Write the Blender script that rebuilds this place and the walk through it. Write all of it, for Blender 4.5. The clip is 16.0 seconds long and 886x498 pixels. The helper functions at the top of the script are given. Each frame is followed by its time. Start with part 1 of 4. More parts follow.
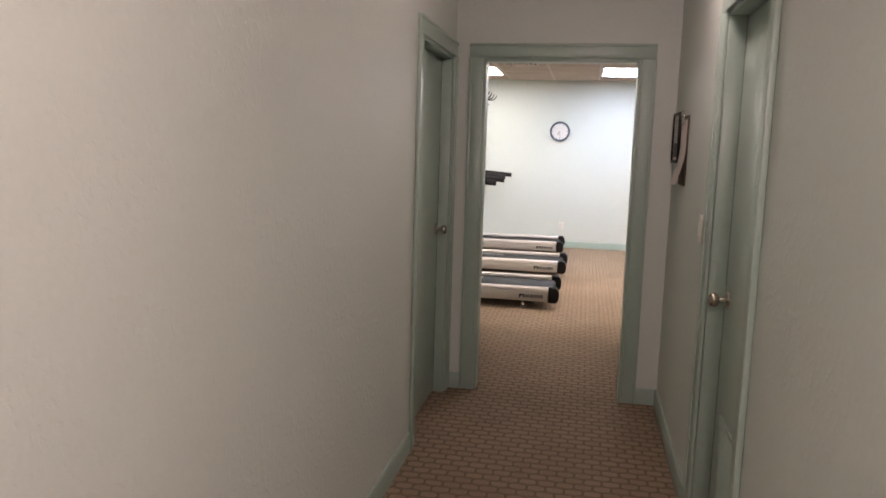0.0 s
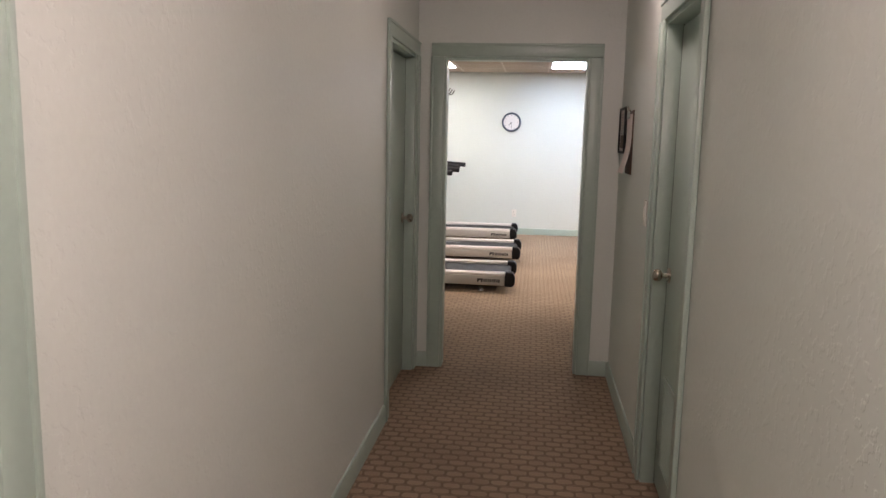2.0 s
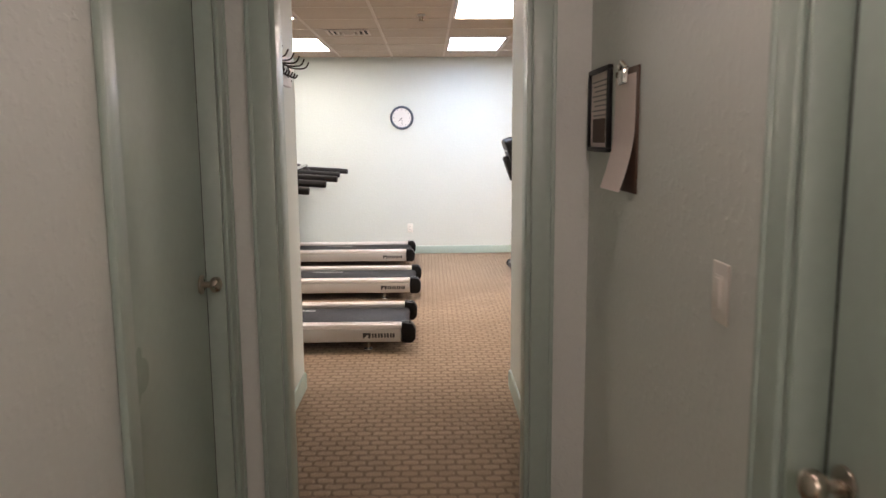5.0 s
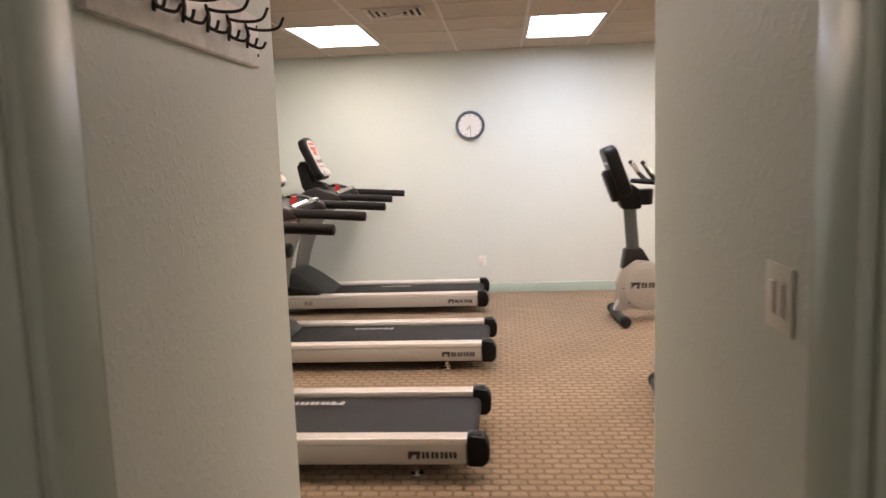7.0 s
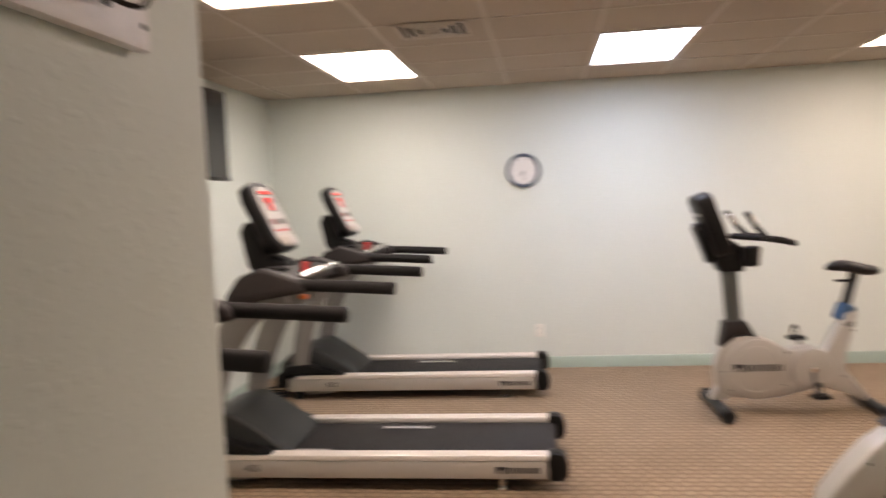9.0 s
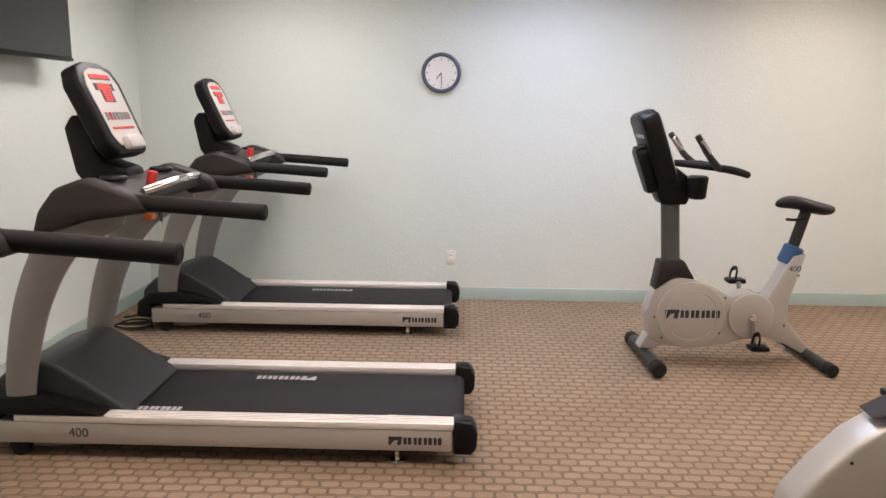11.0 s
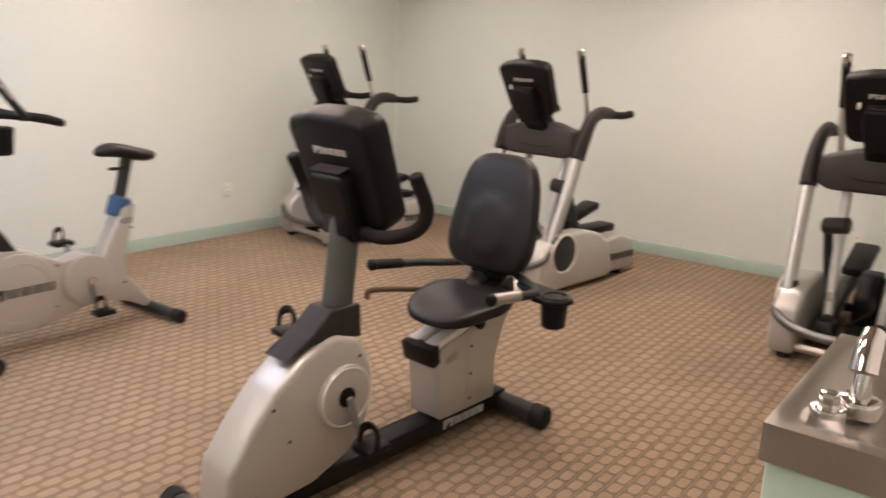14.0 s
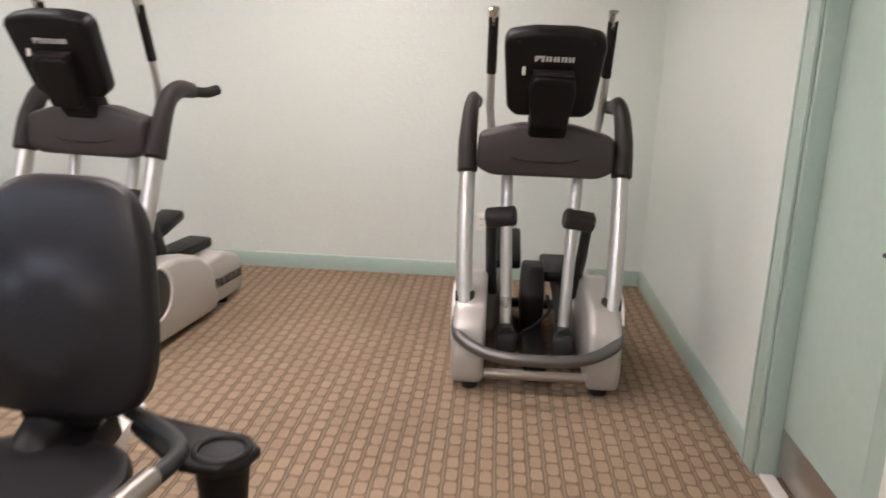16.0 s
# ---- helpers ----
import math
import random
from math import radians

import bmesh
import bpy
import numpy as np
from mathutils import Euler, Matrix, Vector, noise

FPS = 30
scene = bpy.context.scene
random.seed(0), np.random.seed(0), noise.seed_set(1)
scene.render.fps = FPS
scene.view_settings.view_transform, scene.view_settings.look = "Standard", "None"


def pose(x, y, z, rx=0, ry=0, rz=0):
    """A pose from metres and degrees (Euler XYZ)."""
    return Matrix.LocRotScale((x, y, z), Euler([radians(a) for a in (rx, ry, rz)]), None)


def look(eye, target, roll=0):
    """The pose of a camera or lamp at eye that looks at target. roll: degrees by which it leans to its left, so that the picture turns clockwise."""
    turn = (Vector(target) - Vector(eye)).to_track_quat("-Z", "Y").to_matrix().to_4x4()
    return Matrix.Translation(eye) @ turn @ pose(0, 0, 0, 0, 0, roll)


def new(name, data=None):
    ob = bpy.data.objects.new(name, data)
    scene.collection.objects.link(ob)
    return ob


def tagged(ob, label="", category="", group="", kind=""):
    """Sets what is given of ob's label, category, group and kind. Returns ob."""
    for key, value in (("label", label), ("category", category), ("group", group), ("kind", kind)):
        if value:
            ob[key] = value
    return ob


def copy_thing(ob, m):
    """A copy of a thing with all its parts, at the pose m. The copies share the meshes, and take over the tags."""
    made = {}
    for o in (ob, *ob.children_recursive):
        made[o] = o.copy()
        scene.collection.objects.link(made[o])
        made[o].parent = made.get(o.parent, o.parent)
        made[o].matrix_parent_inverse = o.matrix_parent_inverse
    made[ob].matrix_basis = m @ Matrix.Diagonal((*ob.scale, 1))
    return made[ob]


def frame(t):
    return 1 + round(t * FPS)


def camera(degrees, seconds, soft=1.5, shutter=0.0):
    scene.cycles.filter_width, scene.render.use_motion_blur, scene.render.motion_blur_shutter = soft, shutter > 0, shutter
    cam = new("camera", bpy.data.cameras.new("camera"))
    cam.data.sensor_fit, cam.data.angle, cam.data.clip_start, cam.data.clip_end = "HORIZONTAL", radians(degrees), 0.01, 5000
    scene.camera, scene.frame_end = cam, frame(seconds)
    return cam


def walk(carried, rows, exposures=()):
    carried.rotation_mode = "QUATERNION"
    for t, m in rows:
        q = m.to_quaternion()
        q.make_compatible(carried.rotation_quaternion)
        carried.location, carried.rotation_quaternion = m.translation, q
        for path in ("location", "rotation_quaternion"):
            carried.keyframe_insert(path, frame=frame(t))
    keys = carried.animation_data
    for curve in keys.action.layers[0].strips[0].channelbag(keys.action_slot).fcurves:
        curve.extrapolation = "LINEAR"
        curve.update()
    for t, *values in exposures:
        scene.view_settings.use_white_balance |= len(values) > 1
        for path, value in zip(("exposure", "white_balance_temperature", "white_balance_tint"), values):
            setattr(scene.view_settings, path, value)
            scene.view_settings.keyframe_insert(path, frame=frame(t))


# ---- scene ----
cam = camera(60.9, 16.0, shutter=0.4)
PATH = [
    (0, (0.138, 0.296, 1.532), (-0.224, 2.244, 1.258), 1.7),
    (0.5, (0.116, 0.112, 1.564), (-0.162, 2.08, 1.342), 1.1),
    (1, (0.103, 0.012, 1.564), (-0.103, 1.989, 1.335), 1.0),
    (1.5, (0.115, -0.032, 1.558), (-0.1, 1.938, 1.286), 1.3),
    (2, (0.096, -0.032, 1.556), (-0.136, 1.931, 1.258), 1.2),
    (2.5, (0.083, 0.073, 1.544), (-0.128, 2.038, 1.235), 0.6),
    (3, (0.108, 0.383, 1.549), (-0.079, 2.352, 1.253), -0.3),
    (3.5, (0.067, 0.783, 1.51), (-0.016, 2.757, 1.194), 0.3),
    (4, (0.025, 1.25, 1.519), (0.048, 3.223, 1.19), 0.4),
    (4.5, (0.072, 1.726, 1.527), (0.102, 3.699, 1.198), -0.2),
    (4.7, (0.064, 1.897, 1.519), (0.101, 3.872, 1.209), -0.4),
    (6.8, (0.013, 3.898, 1.52), (-0.055, 5.88, 1.263), -1.6),
    (7, (0.04, 4.087, 1.522), (-0.123, 6.064, 1.266), -2.0),
    (7.5, (0.041, 4.475, 1.516), (-0.169, 6.45, 1.279), -3.5),
    (8, (0.003, 4.812, 1.548), (-0.332, 6.778, 1.387), -4.4),
    (8.5, (-0.014, 5.071, 1.606), (-0.637, 6.968, 1.501), -4.0),
    (8.6, (-0.042, 5.123, 1.607), (-0.657, 7.023, 1.501), -3.7),
    (9, (-0.101, 5.308, 1.55), (-0.376, 7.284, 1.422), -2.6),
    (9.2, (-0.135, 5.408, 1.527), (-0.164, 7.402, 1.383), -1.9),
    (11.3, (-0.099, 6.199, 1.525), (-0.135, 8.161, 1.141), 1.2),
    (11.5, (-0.075, 6.182, 1.532), (0.025, 8.142, 1.147), 1.4),
    (12, (-0.274, 6.239, 1.562), (0.403, 8.073, 1.138), 1.1),
    (12.5, (-0.358, 6.331, 1.536), (0.688, 7.973, 1.08), 1.6),
    (13, (-0.404, 6.354, 1.542), (0.69, 7.967, 1.094), 2.1),
    (13.5, (-0.404, 6.402, 1.512), (0.86, 7.887, 1.065), 2.4),
    (14, (-0.265, 6.671, 1.515), (1.261, 7.873, 1.038), 2.0),
    (14.5, (-0.08, 7.046, 1.464), (1.705, 7.807, 0.978), 2.5),
    (14.8, (0.115, 7.17, 1.445), (1.983, 7.686, 0.95), 2.2),
    (15, (0.205, 7.235, 1.428), (2.097, 7.626, 0.912), 2.5),
    (15.2, (0.329, 7.274, 1.401), (2.228, 7.636, 0.889), 2.6),
    (15.5, (0.53, 7.345, 1.393), (2.431, 7.694, 0.881), 2.3),
    (16, (0.895, 7.549, 1.419), (2.829, 7.676, 0.927), 2.1),
]
walk(cam, [(t, look(eye, target, roll)) for t, eye, target, roll in PATH],
     exposures=[(0, 0.34, 6300, 11), (3.5, 0.3, 6250, 11), (4.5, 0.4, 6300, 11), (7.0, 0.12, 7000, 15), (8.5, -0.05, 7000, 15), (11.5, -0.07, 6300, 13),
                (12.5, 0.0, 6250, 11), (14.0, 0.06, 6550, 14), (15.5, 0.16, 5950, 11), (16, 0.2, 5850, 11)])

# ---- world ----
world = bpy.data.worlds.new("world")
scene.world = world
world.use_nodes = True
world.node_tree.nodes["Background"].inputs[0].default_value = (0.5, 0.55, 0.6, 1)
world.node_tree.nodes["Background"].inputs[1].default_value = 0.02
LAMP_COOL, LAMP_WARM, LAMP_DIM, HALL_WATTS = 18.5, 17.5, 9.5, 80.0


# ---- materials ----
def link(nt, a, b):
    nt.links.new(a, b)


def mat(name, color, rough=0.6, metal=0.0, grain=120.0, amount=0.08, blotch=2.0, bump=0.0, bump_scale=None, spec=0.5, emit=None, strength=0.0, plateau=None):
    """A painted, moulded or metal surface: grain and blotches vary colour and gloss, fine relief from noise."""
    m = bpy.data.materials.new(name)
    m.use_nodes = True
    nt = m.node_tree
    b = nt.nodes["Principled BSDF"]
    tc = nt.nodes.new("ShaderNodeTexCoord")
    fine, big = nt.nodes.new("ShaderNodeTexNoise"), nt.nodes.new("ShaderNodeTexNoise")
    fine.inputs["Scale"].default_value, big.inputs["Scale"].default_value = grain, blotch
    fine.inputs["Detail"].default_value, big.inputs["Detail"].default_value = 3, 4
    for n in (fine, big):
        link(nt, tc.outputs["Object"], n.inputs["Vector"])
    add = nt.nodes.new("ShaderNodeMath")
    add.operation = "ADD"
    link(nt, fine.outputs[0], add.inputs[0])
    link(nt, big.outputs[0], add.inputs[1])
    ramp = nt.nodes.new("ShaderNodeMapRange")
    ramp.inputs["From Min"].default_value, ramp.inputs["From Max"].default_value = 0.6, 1.4
    ramp.inputs["To Min"].default_value, ramp.inputs["To Max"].default_value = 1 - amount, 1 + amount
    link(nt, add.outputs[0], ramp.inputs["Value"])
    mul = nt.nodes.new("ShaderNodeVectorMath")
    mul.operation = "SCALE"
    mul.inputs[0].default_value = color
    link(nt, ramp.outputs[0], mul.inputs["Scale"])
    link(nt, mul.outputs[0], b.inputs["Base Color"])
    rr = nt.nodes.new("ShaderNodeMapRange")
    rr.inputs["To Min"].default_value, rr.inputs["To Max"].default_value = max(rough - 0.08, 0.03), min(rough + 0.1, 1)
    link(nt, big.outputs[0], rr.inputs["Value"])
    link(nt, rr.outputs[0], b.inputs["Roughness"])
    b.inputs["Metallic"].default_value = metal
    b.inputs["Specular IOR Level"].default_value = spec
    if bump:
        bp = nt.nodes.new("ShaderNodeBump")
        bp.inputs["Strength"].default_value = bump
        bp.inputs["Distance"].default_value = 0.004
        n = nt.nodes.new("ShaderNodeTexNoise")
        n.inputs["Scale"].default_value, n.inputs["Detail"].default_value = bump_scale or grain, 2
        link(nt, tc.outputs["Object"], n.inputs["Vector"])
        height = n.outputs[0]
        if plateau:
            flat = nt.nodes.new("ShaderNodeMapRange")
            flat.interpolation_type = "SMOOTHSTEP"
            flat.inputs["From Min"].default_value, flat.inputs["From Max"].default_value = plateau
            link(nt, height, flat.inputs["Value"])
            height = flat.outputs[0]
        link(nt, height, bp.inputs["Height"])
        link(nt, bp.outputs[0], b.inputs["Normal"])
    if emit:
        b.inputs["Emission Color"].default_value = (*emit, 1)
        b.inputs["Emission Strength"].default_value = strength
    return m


def carpet_mat():
    """Loop carpet: bands of rounded pads, staggered, between paired dark cords."""
    m = mat("carpet", (0.3, 0.2, 0.13), 0.95, 0, 300, 0.12, 1.2, spec=0.1)
    nt = m.node_tree
    b = nt.nodes["Principled BSDF"]
    tc = nt.nodes.new("ShaderNodeTexCoord")

    def op(kind, a, c=None, d=None):
        n = nt.nodes.new("ShaderNodeMath")
        n.operation = kind
        for k, v in enumerate((a, c, d)):
            if isinstance(v, (int, float)):
                n.inputs[k].default_value = v
            elif v is not None:
                link(nt, v, n.inputs[k])
        return n.outputs[0]

    def noise(scale, detail):
        n = nt.nodes.new("ShaderNodeTexNoise")
        n.inputs["Scale"].default_value, n.inputs["Detail"].default_value = scale, detail
        link(nt, tc.outputs["Object"], n.inputs["Vector"])
        return n

    def step(v, lo, hi):
        n = nt.nodes.new("ShaderNodeMapRange")
        n.interpolation_type = "SMOOTHSTEP"
        n.inputs["From Min"].default_value, n.inputs["From Max"].default_value = lo, hi
        link(nt, v, n.inputs["Value"])
        return n.outputs[0]

    def blend(f, a, c):
        n = nt.nodes.new("ShaderNodeMixRGB")
        link(nt, f, n.inputs[0])
        for k, v in ((1, a), (2, c)):
            if isinstance(v, tuple):
                n.inputs[k].default_value = v
            else:
                link(nt, v, n.inputs[k])
        return n.outputs[0]
    wob = nt.nodes.new("ShaderNodeSeparateXYZ")
    link(nt, noise(30, 2).outputs[1], wob.inputs[0])
    sep = nt.nodes.new("ShaderNodeSeparateXYZ")
    link(nt, tc.outputs["Object"], sep.inputs[0])
    x = op("MULTIPLY_ADD", wob.outputs[0], 0.016, sep.outputs[0])
    y = op("MULTIPLY_ADD", wob.outputs[1], 0.010, sep.outputs[1])
    v = op("MULTIPLY", y, 1 / BAND)
    row = op("FLOOR", v)
    u = op("MULTIPLY_ADD", row, 0.5, op("MULTIPLY", x, 1 / PAD))
    fu = op("ABSOLUTE", op("SUBTRACT", op("FRACT", u), 0.5))
    fv = op("ABSOLUTE", op("SUBTRACT", op("FRACT", v), 0.5))
    d = op("ADD", op("POWER", op("MULTIPLY", fu, 1 / 0.44), 4.0), op("POWER", op("MULTIPLY", fv, 1 / 0.36), 4.0))
    pad = op("SUBTRACT", 1.0, step(d, 0.55, 1.35))
    rim = op("MULTIPLY", step(d, 0.35, 0.8), pad)
    cord = step(fv, 0.445, 0.475)
    rnd = nt.nodes.new("ShaderNodeTexWhiteNoise")
    rnd.noise_dimensions = "2D"
    cell = nt.nodes.new("ShaderNodeCombineXYZ")
    link(nt, op("FLOOR", u), cell.inputs[0])
    link(nt, row, cell.inputs[1])
    link(nt, cell.outputs[0], rnd.inputs["Vector"])
    padcol = blend(rnd.outputs[0], (0.295, 0.218, 0.15, 1), (0.34, 0.252, 0.175, 1))
    padcol = blend(rim, padcol, (0.37, 0.277, 0.192, 1))
    ground = blend(cord, (0.2, 0.146, 0.1, 1), (0.28, 0.207, 0.143, 1))
    col = blend(pad, ground, padcol)
    fine, wear = noise(330, 3), noise(0.9, 5)
    tone = nt.nodes.new("ShaderNodeMapRange")
    tone.inputs["From Min"].default_value, tone.inputs["From Max"].default_value = 0.5, 1.5
    tone.inputs["To Min"].default_value, tone.inputs["To Max"].default_value = 0.66, 1.34
    link(nt, op("ADD", fine.outputs[0], wear.outputs[0]), tone.inputs["Value"])
    sc = nt.nodes.new("ShaderNodeVectorMath")
    sc.operation = "SCALE"
    link(nt, col, sc.inputs[0])
    link(nt, tone.outputs[0], sc.inputs["Scale"])
    link(nt, sc.outputs[0], b.inputs["Base Color"])
    bp = nt.nodes.new("ShaderNodeBump")
    bp.inputs["Strength"].default_value, bp.inputs["Distance"].default_value = 0.9, 0.006
    link(nt, op("MULTIPLY_ADD", fine.outputs[0], 0.5, op("MAXIMUM", pad, op("MULTIPLY", cord, 0.6))), bp.inputs["Height"])
    link(nt, bp.outputs[0], b.inputs["Normal"])
    return m


PAD, BAND = 0.084, 0.060
CARPET = carpet_mat()
WALL = mat("mint_wall_paint", (0.652, 0.69, 0.645), 0.5, 0, 60, 0.03, 1.3, bump=0.2, bump_scale=40, spec=0.3, plateau=(0.54, 0.64))
TRIM = mat("green_trim_paint", (0.37, 0.46, 0.405), 0.32, 0, 40, 0.05, 2.5, bump=0.08)
DOOR = mat("green_door_paint", (0.42, 0.515, 0.455), 0.3, 0, 30, 0.05, 1.5, bump=0.06)
TILE = mat("ceiling_tile", (0.50, 0.425, 0.345), 0.95, 0, 220, 0.1, 1.0, bump=0.5, bump_scale=180, spec=0.1)
GRID = mat("ceiling_grid_metal", (0.56, 0.48, 0.40), 0.5, 0, 80, 0.04, 2)
DARK_GAP = mat("dark_gap", (0.02, 0.02, 0.02), 0.9)
BLACK = mat("black_plastic", (0.006, 0.0054, 0.0054), 0.4, 0, 350, 0.2, 4, bump=0.15, bump_scale=500, spec=0.2)
CHAR = mat("charcoal_plastic", (0.024, 0.020, 0.0195), 0.48, 0, 350, 0.15, 4, bump=0.2, bump_scale=450, spec=0.25)
FOAM = mat("black_foam_grip", (0.009, 0.008, 0.008), 0.7, 0, 400, 0.2, 6, bump=0.3, bump_scale=350, spec=0.25)
RUBBER = mat("black_rubber", (0.015, 0.015, 0.015), 0.75, 0, 200, 0.2, 5, spec=0.25)
BELT = mat("running_belt", (0.015, 0.0135, 0.014), 0.62, 0, 500, 0.2, 1.5, bump=0.25, bump_scale=700, spec=0.25)
VINYL = mat("black_vinyl", (0.011, 0.0095, 0.0105), 0.36, 0, 300, 0.15, 5, bump=0.2, bump_scale=260, spec=0.3)
SILVER = mat("silver_paint", (0.47, 0.45, 0.42), 0.38, 0.35, 300, 0.05, 2)
SILVER_TUBE = mat("silver_tube", (0.55, 0.54, 0.52), 0.3, 0.7, 300, 0.05, 3)
ALU = mat("pale_aluminium", (0.78, 0.74, 0.70), 0.4, 0.25, 200, 0.05, 3)
GREY = mat("grey_powder_coat", (0.22, 0.21, 0.20), 0.45, 0.2, 300, 0.06, 3)
DARK_GREY = mat("dark_grey_powder_coat", (0.035, 0.037, 0.036), 0.42, 0.2, 300, 0.08, 3, spec=0.25)
GUNMETAL = mat("dark_steel_tube", (0.17, 0.165, 0.16), 0.34, 0.8, 200, 0.08, 3)
DASH = mat("brown_grey_moulded_plastic", (0.04, 0.034, 0.033), 0.42, 0, 350, 0.15, 4, bump=0.2, bump_scale=450, spec=0.35)
POST = mat("grey_green_post_coat", (0.085, 0.092, 0.088), 0.42, 0.2, 300, 0.08, 3, spec=0.3)
CHROME = mat("chrome", (0.78, 0.76, 0.74), 0.12, 1.0, 50, 0.04, 4)
NICKEL = mat("satin_nickel", (0.48, 0.43, 0.36), 0.25, 1.0, 60, 0.06, 5)
STEEL = mat("brushed_steel", (0.50, 0.46, 0.42), 0.3, 0.9, 200, 0.08, 3)
PANEL_WHITE = mat("console_face", (0.56, 0.53, 0.50), 0.45, 0, 80, 0.04, 5)
WHITE = mat("white_plastic", (0.78, 0.76, 0.70), 0.4, 0, 60, 0.03, 4)
WHITE_BOARD = mat("glossy_white_panel", (0.74, 0.72, 0.68), 0.15, 0, 30, 0.03, 1.5)
PRINT_DARK = mat("dark_print", (0.03, 0.028, 0.028), 0.5)
PRINT_LIGHT = mat("pale_print", (0.45, 0.44, 0.43), 0.5)
RED = mat("red_plastic", (0.5, 0.03, 0.03), 0.4)
ORANGE = mat("orange_plastic", (0.7, 0.16, 0.04), 0.4)
LED = mat("red_led", (0.3, 0.01, 0.01), 0.4, emit=(1.0, 0.04, 0.03), strength=0.9)
BLUE = mat("blue_collar", (0.03, 0.09, 0.2), 0.4)
PAPER = mat("white_paper", (0.75, 0.66, 0.62), 0.8, 0, 60, 0.03, 4)
BROWN = mat("brown_hardboard", (0.09, 0.05, 0.03), 0.6, 0, 150, 0.2, 4)
WASHED = mat("whitewashed_wood", (0.84, 0.79, 0.78), 0.4, 0, 25, 0.16, 6, bump=0.6, bump_scale=22)
IRON = mat("dark_iron", (0.05, 0.04, 0.035), 0.5, 0.6, 120, 0.2, 6)
GLASS_DARK = mat("tv_screen", (0.012, 0.012, 0.014), 0.12, 0, 20, 0.05, 2)
MINT_METAL = mat("mint_enamel", (0.50, 0.64, 0.55), 0.3, 0, 60, 0.04, 2)
CLOCK_RIM = mat("blue_grey_rim", (0.06, 0.08, 0.11), 0.35)
CLOCK_FACE = mat("clock_face", (0.72, 0.70, 0.68), 0.4)
LAMP_A = mat("cool_diffuser", (0.8, 0.8, 0.8), 0.5, emit=(0.80, 0.89, 1.13), strength=LAMP_COOL)
LAMP_B = mat("warm_diffuser", (0.8, 0.8, 0.8), 0.5, emit=(1.0, 0.84, 0.735), strength=LAMP_WARM)
# weaker glow for the added north-east panel
LAMP_C = mat("dim_diffuser", (0.8, 0.8, 0.8), 0.5, emit=(1.0, 0.88, 0.78), strength=LAMP_DIM)
LAMP_N = mat("neutral_diffuser", (0.8, 0.8, 0.8), 0.5, emit=(1.0, 0.93, 0.88), strength=LAMP_WARM)
HALL_GLOW = mat("hall_diffuser", (0.8, 0.8, 0.8), 0.5, emit=(1.0, 0.765, 0.725), strength=HALL_WATTS)


# ---- shapes ----
def box(x0, x1, y0, y1, z0, z1, bevel=0.0, seg=2, bm=None):
    t = bmesh.new()
    bmesh.ops.create_cube(t, size=1)
    t.transform(Matrix.LocRotScale(((x0 + x1) / 2, (y0 + y1) / 2, (z0 + z1) / 2), None, (abs(x1 - x0), abs(y1 - y0), abs(z1 - z0))))
    if bevel:
        bmesh.ops.bevel(t, geom=t.edges[:], offset=bevel, segments=seg, profile=0.5, affect="EDGES")
    return merge(bm, t)


def merge(bm, t):
    if bm is None:
        return t
    me = bpy.data.meshes.new("tmp")
    t.to_mesh(me)
    t.free()
    bm.from_mesh(me)
    bpy.data.meshes.remove(me)
    return bm


def prism(profile, a0, a1, axis="y", bevel=0.0, seg=2, bm=None):
    """A closed outline in (x, z), pushed along y; axis "x": outline in (y, z), pushed along x; axis "z": outline in (x, y)."""
    t = bmesh.new()
    place = {"y": lambda p, a: (p[0], a, p[1]), "x": lambda p, a: (a, p[0], p[1]), "z": lambda p, a: (p[0], p[1], a)}[axis]
    lo = [t.verts.new(place(p, a0)) for p in profile]
    hi = [t.verts.new(place(p, a1)) for p in profile]
    t.faces.new(lo)
    t.faces.new(hi[::-1])
    n = len(profile)
    for i in range(n):
        t.faces.new((lo[i], hi[i], hi[(i + 1) % n], lo[(i + 1) % n]))
    bmesh.ops.recalc_face_normals(t, faces=t.faces[:])
    if bevel:
        bmesh.ops.bevel(t, geom=t.edges[:], offset=bevel, segments=seg, profile=0.5, affect="EDGES", clamp_overlap=True)
    return merge(bm, t)


def smooth_path(pts, n=6):
    """A path through the points, rounded."""
    if len(pts) < 3:
        return [Vector(p) for p in pts]
    p = [Vector(q) for q in pts]
    p = [2 * p[0] - p[1]] + p + [2 * p[-1] - p[-2]]
    out = []
    for i in range(1, len(p) - 2):
        for k in range(n):
            u = k / n
            a, b, c, d = p[i - 1], p[i], p[i + 1], p[i + 2]
            out.append(0.5 * (2 * b + (c - a) * u + (2 * a - 5 * b + 4 * c - d) * u * u + (3 * b - a - 3 * c + d) * u ** 3))
    return out + [p[-2]]


